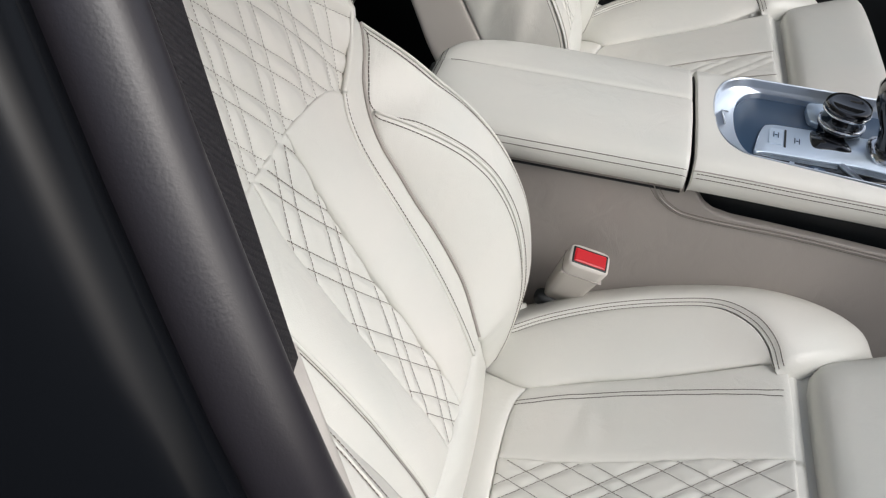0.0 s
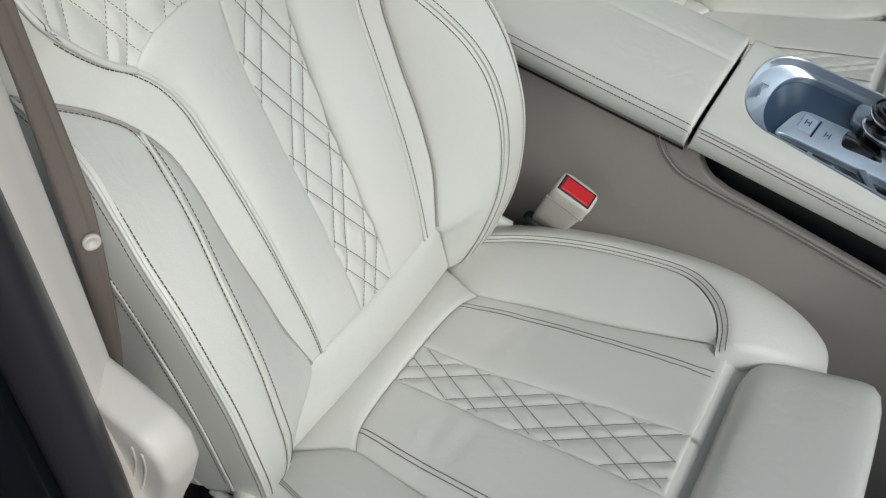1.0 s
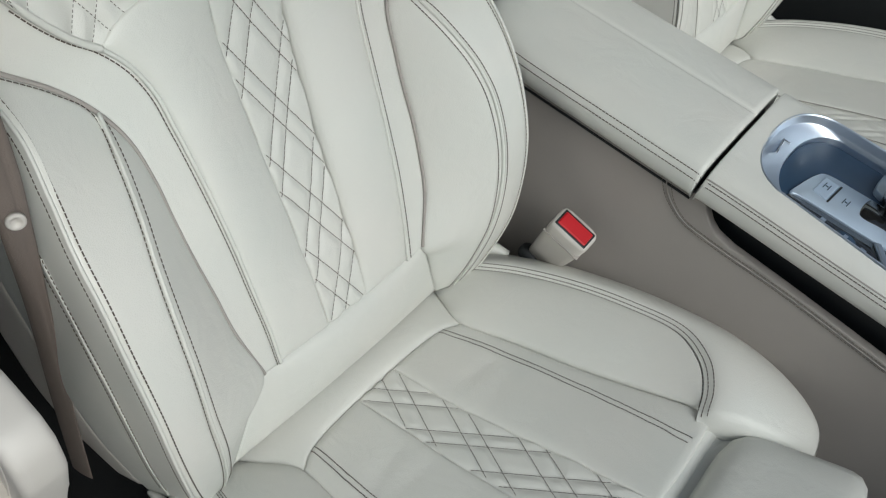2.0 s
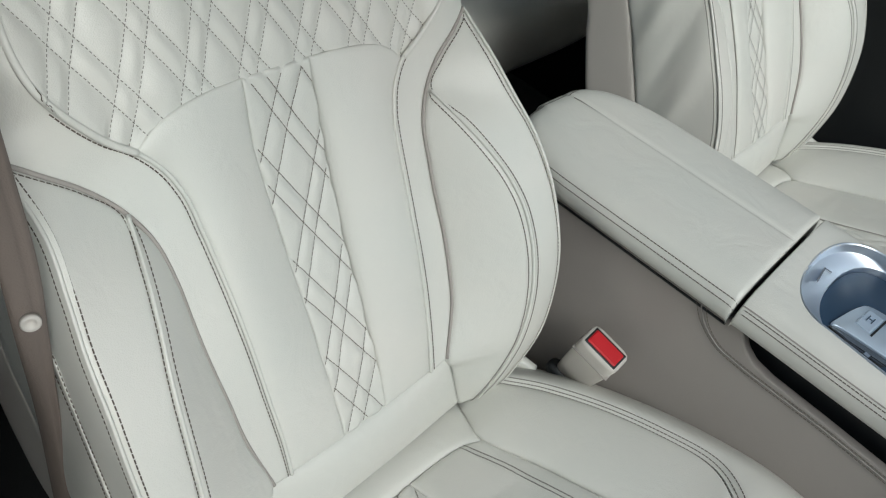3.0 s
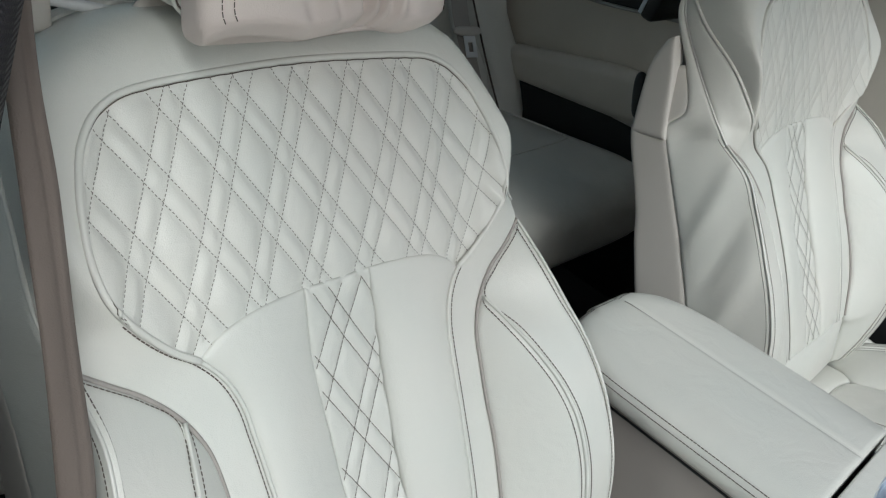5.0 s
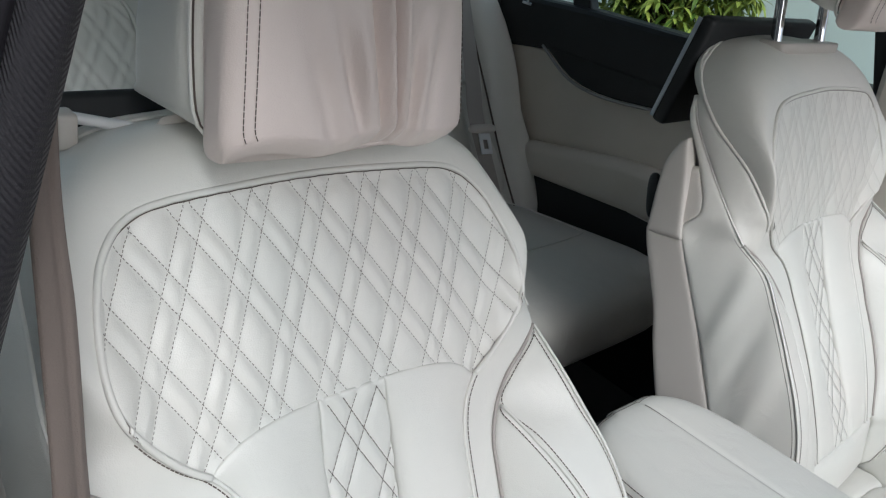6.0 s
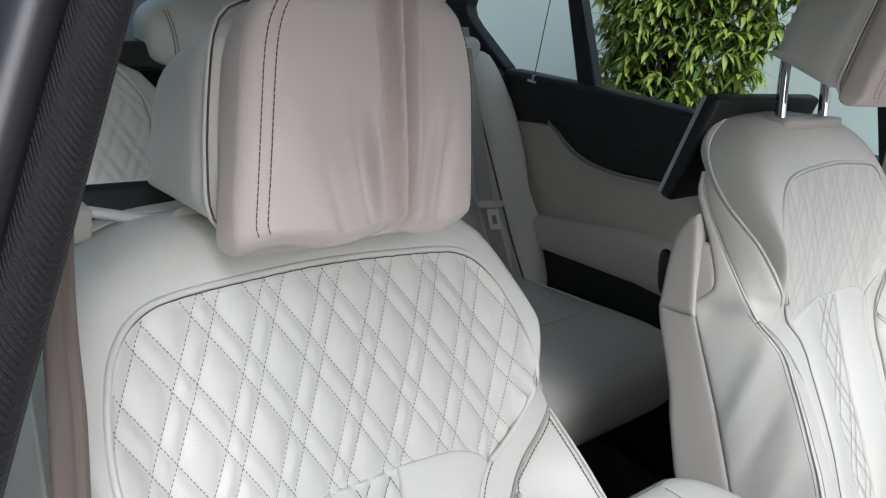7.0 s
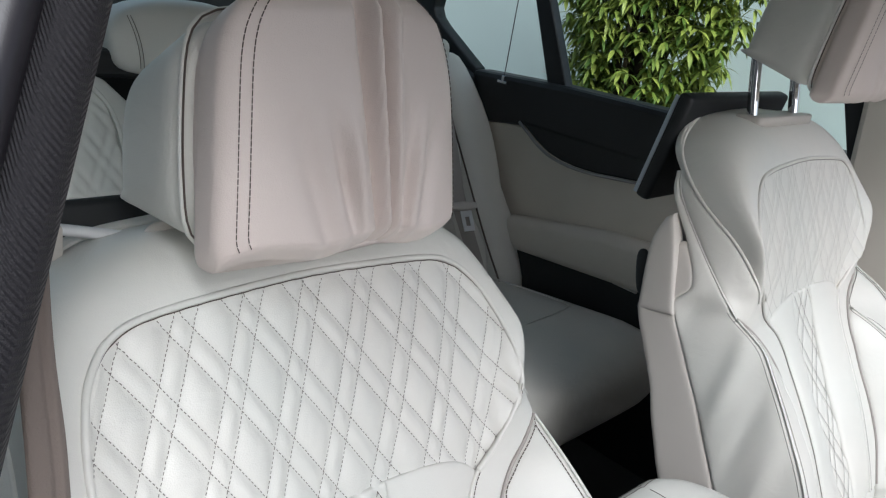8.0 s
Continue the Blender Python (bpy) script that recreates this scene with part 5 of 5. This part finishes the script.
# ---- near seat belt ----
belt = thing("seat_belt", (-0.05, -0.24, 0.45), "greige seat belt webbing hanging beside the seat", "seat belt")
BO = np.array((0.05, 0.24, -0.45))
edge_in = spline([(-0.135, -0.205, 1.30), (-0.100, -0.219, 1.12), (-0.083, -0.219, 1.04), (-0.068, -0.221, 0.968), (-0.051, -0.222, 0.884), (-0.044, -0.226, 0.833), (-0.046, -0.229, 0.74), (-0.055, -0.230, 0.60), (-0.055, -0.232, 0.47)], 80)
edge_out = spline([(-0.140, -0.220, 1.30), (-0.100, -0.233, 1.12), (-0.077, -0.2375, 1.04), (-0.058, -0.2405, 0.968), (-0.047, -0.2435, 0.884), (-0.043, -0.2445, 0.833), (-0.056, -0.2395, 0.74), (-0.072, -0.237, 0.60), (-0.074, -0.238, 0.47)], 80)
g = between(edge_in, edge_out, 14) + BO
w = np.linspace(-1, 1, 14)[None]
u = np.linspace(0, 1, 80)[:, None]
g[..., 0] += 0.006 * (1 - w**2) * (0.4 + 0.6 * u) - 0.004 * np.exp(-((w + 0.2) / 0.12) ** 2) * (1 - u)
back_face = g - np.array((0.0014, 0, 0))
part("webbing", join(sheet(g, (1, 0, 0), 0.0), sheet(back_face, (-1, 0, 0), 0.0)), WEB, belt, "greige woven webbing")
part("stop_button", shift(loft([[(z, r * a, r * b) for a, b in squircle(1, 1, 24, 2.0)] for r, z in ((0.0056, 0.0), (0.0056, 0.0025), (0.0046, 0.0038), (0.0028, 0.0028), (0.0018, 0.0016))]), Matrix.Translation(Vector((-0.0385, -0.2365, 0.851)) + Vector(BO)) @ pose(0, 0, 0, 0, -12, -20)), PLASTIC, belt, "ivory plastic stop button")

# ---- screens behind the front seats ----


def screen(at, pitch, label):
    s = thing("rear_screen", at, label, "screen", "rear screens")
    m = pose(0, 0, 0, 0, pitch, 0)
    part("casing", shift(box(-0.012, -0.155, -0.075, 0.010, 0.155, 0.075, 0.007, 3), m), BLACK, s, "black plastic casing")
    part("display", shift(box(-0.0135, -0.147, -0.067, -0.0118, 0.147, 0.067, 0.0006), m), GLOSS_BLACK, s, "dark glass display", False)
    part("bracket", shift(box(0.008, -0.055, -0.06, 0.022, 0.055, 0.045, 0.006), m), BLACK, s, "black rear bracket")
    part("side_trim", shift(box(-0.0136, -0.1565, -0.07, -0.008, -0.1545, 0.07, 0.0005), m), SATIN, s, "thin silver edge", False)
    return s


screen((-0.278, 0.765, 1.075), 11, "black screen mounted behind the front seat beyond the console")
near_screen = screen((-0.318, 0.005, 0.990), -24, "black screen mounted behind the front seat beside the door opening")
lever_bar = thing("belt_guide", (-0.30, -0.12, 1.045), "thin bright metal belt guide behind the seat shoulder", "belt guide")
part("bar", tube(spline([(0.0, -0.024, 0.012), (0.0, 0.0, 0.006), (0.0, 0.024, 0.0)], 10), 0.0042, 8), GLINT_METAL, lever_bar, "bright metal bar")
part("foot", box(-0.012, -0.034, -0.010, 0.008, -0.020, 0.016, 0.003), PLASTIC, lever_bar, "ivory plastic foot")

# ---- rear seats ----


def lean(v, w, y):
    """A rear backrest place: v up the back from z = 0.57, w out of it."""
    n = math.hypot(1, 0.65)
    return (-0.82 - 0.65 * v / n + w / n, y, 0.57 + v / n + 0.65 * w / n)


def rear_seat(yc, label):
    s = thing("back_seat", (-0.75, yc, 0.26), label, "back seat", "back seats")
    o = Vector((0.75, -yc, -0.26))
    mv = Matrix.Translation(o)
    fwd = np.array((0.84, 0, 0.54))
    q = np.array([[(yy, v, 0.0) for v in np.linspace(0.30, 0.515, 60)] for yy in np.linspace(-0.205, 0.205, 110)])
    fam = [(0.55, [-0.75 + 0.06 * k for k in range(26)] + [-0.73 + 0.06 * k for k in range(26)]), (-0.55, [-0.3 + 0.06 * k for k in range(20)] + [-0.28 + 0.06 * k for k in range(20)])]
    squeeze = 1 - 0.35 * np.clip((q[..., 1] - 0.42) / 0.095, 0, 1) ** 2
    p = np.stack([*np.moveaxis(np.array([[lean(v, 0.012, yc + yy * k) for (yy, v, _), k in zip(row, kr)] for row, kr in zip(q, squeeze)]), -1, 0)], -1)
    p = pillow(p, fwd, 0.005, 0.012, extra=quilt(q[..., 0], q[..., 1], fam, 0.005, 0.012))
    part("quilted_panel", shift(sheet(p, fwd), mv), LEATHER, s, "quilted ivory leather panel")
    rim = [lean(v, 0.013, yc + yy) for yy, v in ((-0.207, 0.30), (-0.207, 0.42), (-0.18, 0.48), (-0.13, 0.517), (0.0, 0.52), (0.13, 0.517), (0.18, 0.48), (0.207, 0.42), (0.207, 0.30))]
    part("piping", shift(tube(spline(rim, 80), 0.0035), mv), LEATHER, s)
    p = np.array([[lean(v, 0.010, yc + yy * 0.8) for v in np.linspace(0.02, 0.298, 30)] for yy in np.linspace(-0.2, 0.2, 40)])
    part("lower_panel", shift(sheet(pillow(p, fwd, 0.008, 0.02, 0.004), fwd), mv), LEATHER, s)
    part("backrest", shift(pad(0.075, 0.270, 0.285, 56, 30, 5, 5, lambda x, y, z: lean(z + 0.262, x - 0.070 + 0.020 * (abs(y) > 0.20) * min(1, (abs(y) - 0.20) / 0.03), yc + y * (1 - 0.22 * max(0, (z - 0.10) / 0.185) ** 2))), mv), LEATHER, s, "ivory leather backrest")
    part("cushion", shift(pad(0.285, 0.300, 0.095, 64, 26, 7, 3.6, lambda x, y, z: (-0.655 + x, yc + y, 0.532 + z + 0.13 * x - 0.05 * max(0, x - 0.16))), mv), LEATHER, s, "ivory leather seat cushion")
    part("cushion_seam", shift(tube(spline([(-0.86, yc - 0.19, 0.6035), (-0.62, yc - 0.195, 0.6335), (-0.57, yc - 0.15, 0.639), (-0.57, yc + 0.15, 0.639), (-0.62, yc + 0.195, 0.6335), (-0.86, yc + 0.19, 0.6035)], 60), 0.0016), mv), LEATHER, s)
    return s


rear_seat(0.02, "ivory leather rear seat with a quilted shoulder panel")
rear_seat(0.775, "ivory leather rear seat beside the rear door, in shade")
middle = thing("middle_back_seat", (-0.9, 0.395, 0.40), "ivory leather middle rear seat with its headrest", "back seat")
MO = Matrix.Translation((0.9, -0.395, -0.40))
part("backrest", shift(pad(0.06, 0.12, 0.24, 40, 20, 5, 5, lambda x, y, z: lean(z + 0.25, x - 0.07, 0.395 + y)), MO), LEATHER, middle)
part("headrest", shift(pad(0.05, 0.145, 0.062, 56, 24, 5, 3.2, lambda x, y, z: (-1.15 + x - 0.2 * z, 0.395 + y, 1.052 + z - 0.6 * y * y)), MO), LEATHER, middle, "ivory leather headrest")
for sg in (-1, 1):
    for dd in (0, 0.006):
        part("headrest_seam", shift(tube([(-1.0975 - 0.2 * z, 0.395 + sg * (0.098 + dd + 0.016 * ((z + 0.03) / 0.07) ** 2), 1.045 + z) for z in np.linspace(-0.04, 0.045, 14)], 0.0007, 5), MO), PALE_THREAD, middle)
side_bolster = thing("side_bolster", (-0.95, 1.08, 0.40), "ivory leather side bolster between the rear seat and the door", "bolster")
part("cover", shift(pad(0.055, 0.064, 0.30, 36, 24, 2.8, 5, lambda x, y, z: lean(z + 0.265, x - 0.015, 1.048 + y + 0.028 * math.sin(math.pi * min(1, max(0, 1 - abs(z + 0.05) / 0.3))) * 0.7)), Matrix.Translation((0.95, -1.08, -0.40))), LEATHER, side_bolster, "smooth ivory leather cover")
part("seam", shift(tube(spline([lean(v, 0.040, y) for v, y in ((-0.02, 0.998), (0.11, 0.986), (0.27, 0.982), (0.40, 0.980), (0.52, 0.99))], 40), 0.0022, 6), Matrix.Translation((0.95, -1.08, -0.40))), THREAD, side_bolster, "dark seam")

rear_belt = thing("rear_seat_belt", (-0.92, 1.0, 0.60), "pale seat belt with a metal tongue beside the rear seat", "seat belt")
RB = np.array((0.92, -1.0, -0.60))
a = spline([lean(v, 0.055, y) for v, y in ((0.60, 0.950), (0.521, 0.940), (0.402, 0.927), (0.298, 0.910), (0.21, 0.895), (0.05, 0.905), (-0.02, 0.91))], 50)
b = spline([lean(v, 0.055, y) for v, y in ((0.60, 0.992), (0.510, 0.980), (0.385, 0.966), (0.283, 0.953), (0.20, 0.940), (0.05, 0.944), (-0.02, 0.946))], 50)
g = between(a, b, 8) + RB
part("webbing", join(sheet(g, (1, 0, 0.5), 0.0), sheet(g - np.array((0.0016, 0, 0)), (-1, 0, -0.5), 0.0)), LEATHER_SIDE, rear_belt, "greige webbing")
part("tongue_grip", shift(pad(0.007, 0.041, 0.010, 32, 16, 3.0, 3.0), Matrix.Translation(Vector(lean(0.187, 0.060, 0.924)) + Vector(RB)) @ pose(0, 0, 0, -4, -33, 0)), PLASTIC, rear_belt, "ivory plastic grip")
part("tongue", shift(join(box(-0.0015, -0.017, -0.014, 0.0015, 0.017, 0.0, 0.001), box(-0.0015, -0.017, -0.036, 0.0015, -0.007, -0.012, 0.001), box(-0.0015, 0.007, -0.036, 0.0015, 0.017, -0.012, 0.001), box(-0.0015, -0.017, -0.046, 0.0015, 0.017, -0.034, 0.001)), Matrix.Translation(Vector(lean(0.176, 0.062, 0.924)) + Vector(RB)) @ pose(0, 0, 0, -4, -33, 0)), GLINT_METAL, rear_belt, "bright metal tongue with a slot", False)
part("belt_guide", shift(pad(0.02, 0.040, 0.03, 28, 16, 3, 3), Matrix.Translation(Vector(lean(0.555, 0.035, 0.985)) + Vector(RB))), LEATHER, rear_belt, "ivory shoulder belt guide")

# ---- small things on the far rear door ----
hook = thing("blind_hook", (-0.978, 1.110, 1.010), "small chrome hook with a blind cord at the window", "hook")
part("clip", join(box(-0.014, -0.006, -0.004, 0.014, 0.004, 0.002, 0.001), box(-0.004, -0.004, 0.0, 0.004, 0.002, 0.014, 0.001)), CHROME, hook, "", False)
part("cord", tube([(0.0, 0.0, 0.01), (-0.004, 0.006, 0.2), (-0.008, 0.012, 0.36)], 0.0012, 6), BLACK, hook, "thin dark cord")
mark = thing("glass_mark", (-0.893, 1.1465, 1.062), "small faint print on the door glass", "marking")
for k, (dx, w) in enumerate(((0.0, 0.010), (0.002, 0.016), (0.0, 0.020))):
    part("bar", box(dx - w / 2, 0, -0.006 * k - 0.0008, dx + w / 2, 0.0006, -0.006 * k + 0.0008, 0.0), LINER, mark, "", False)
door_light = thing("door_lamp", (-0.530, 1.080, 0.680), "small pale lamp set in the door pocket", "lamp")
part("lens", box(-0.03, -0.002, -0.007, 0.03, 0.004, 0.007, 0.002), PLASTIC, door_light, "", False)
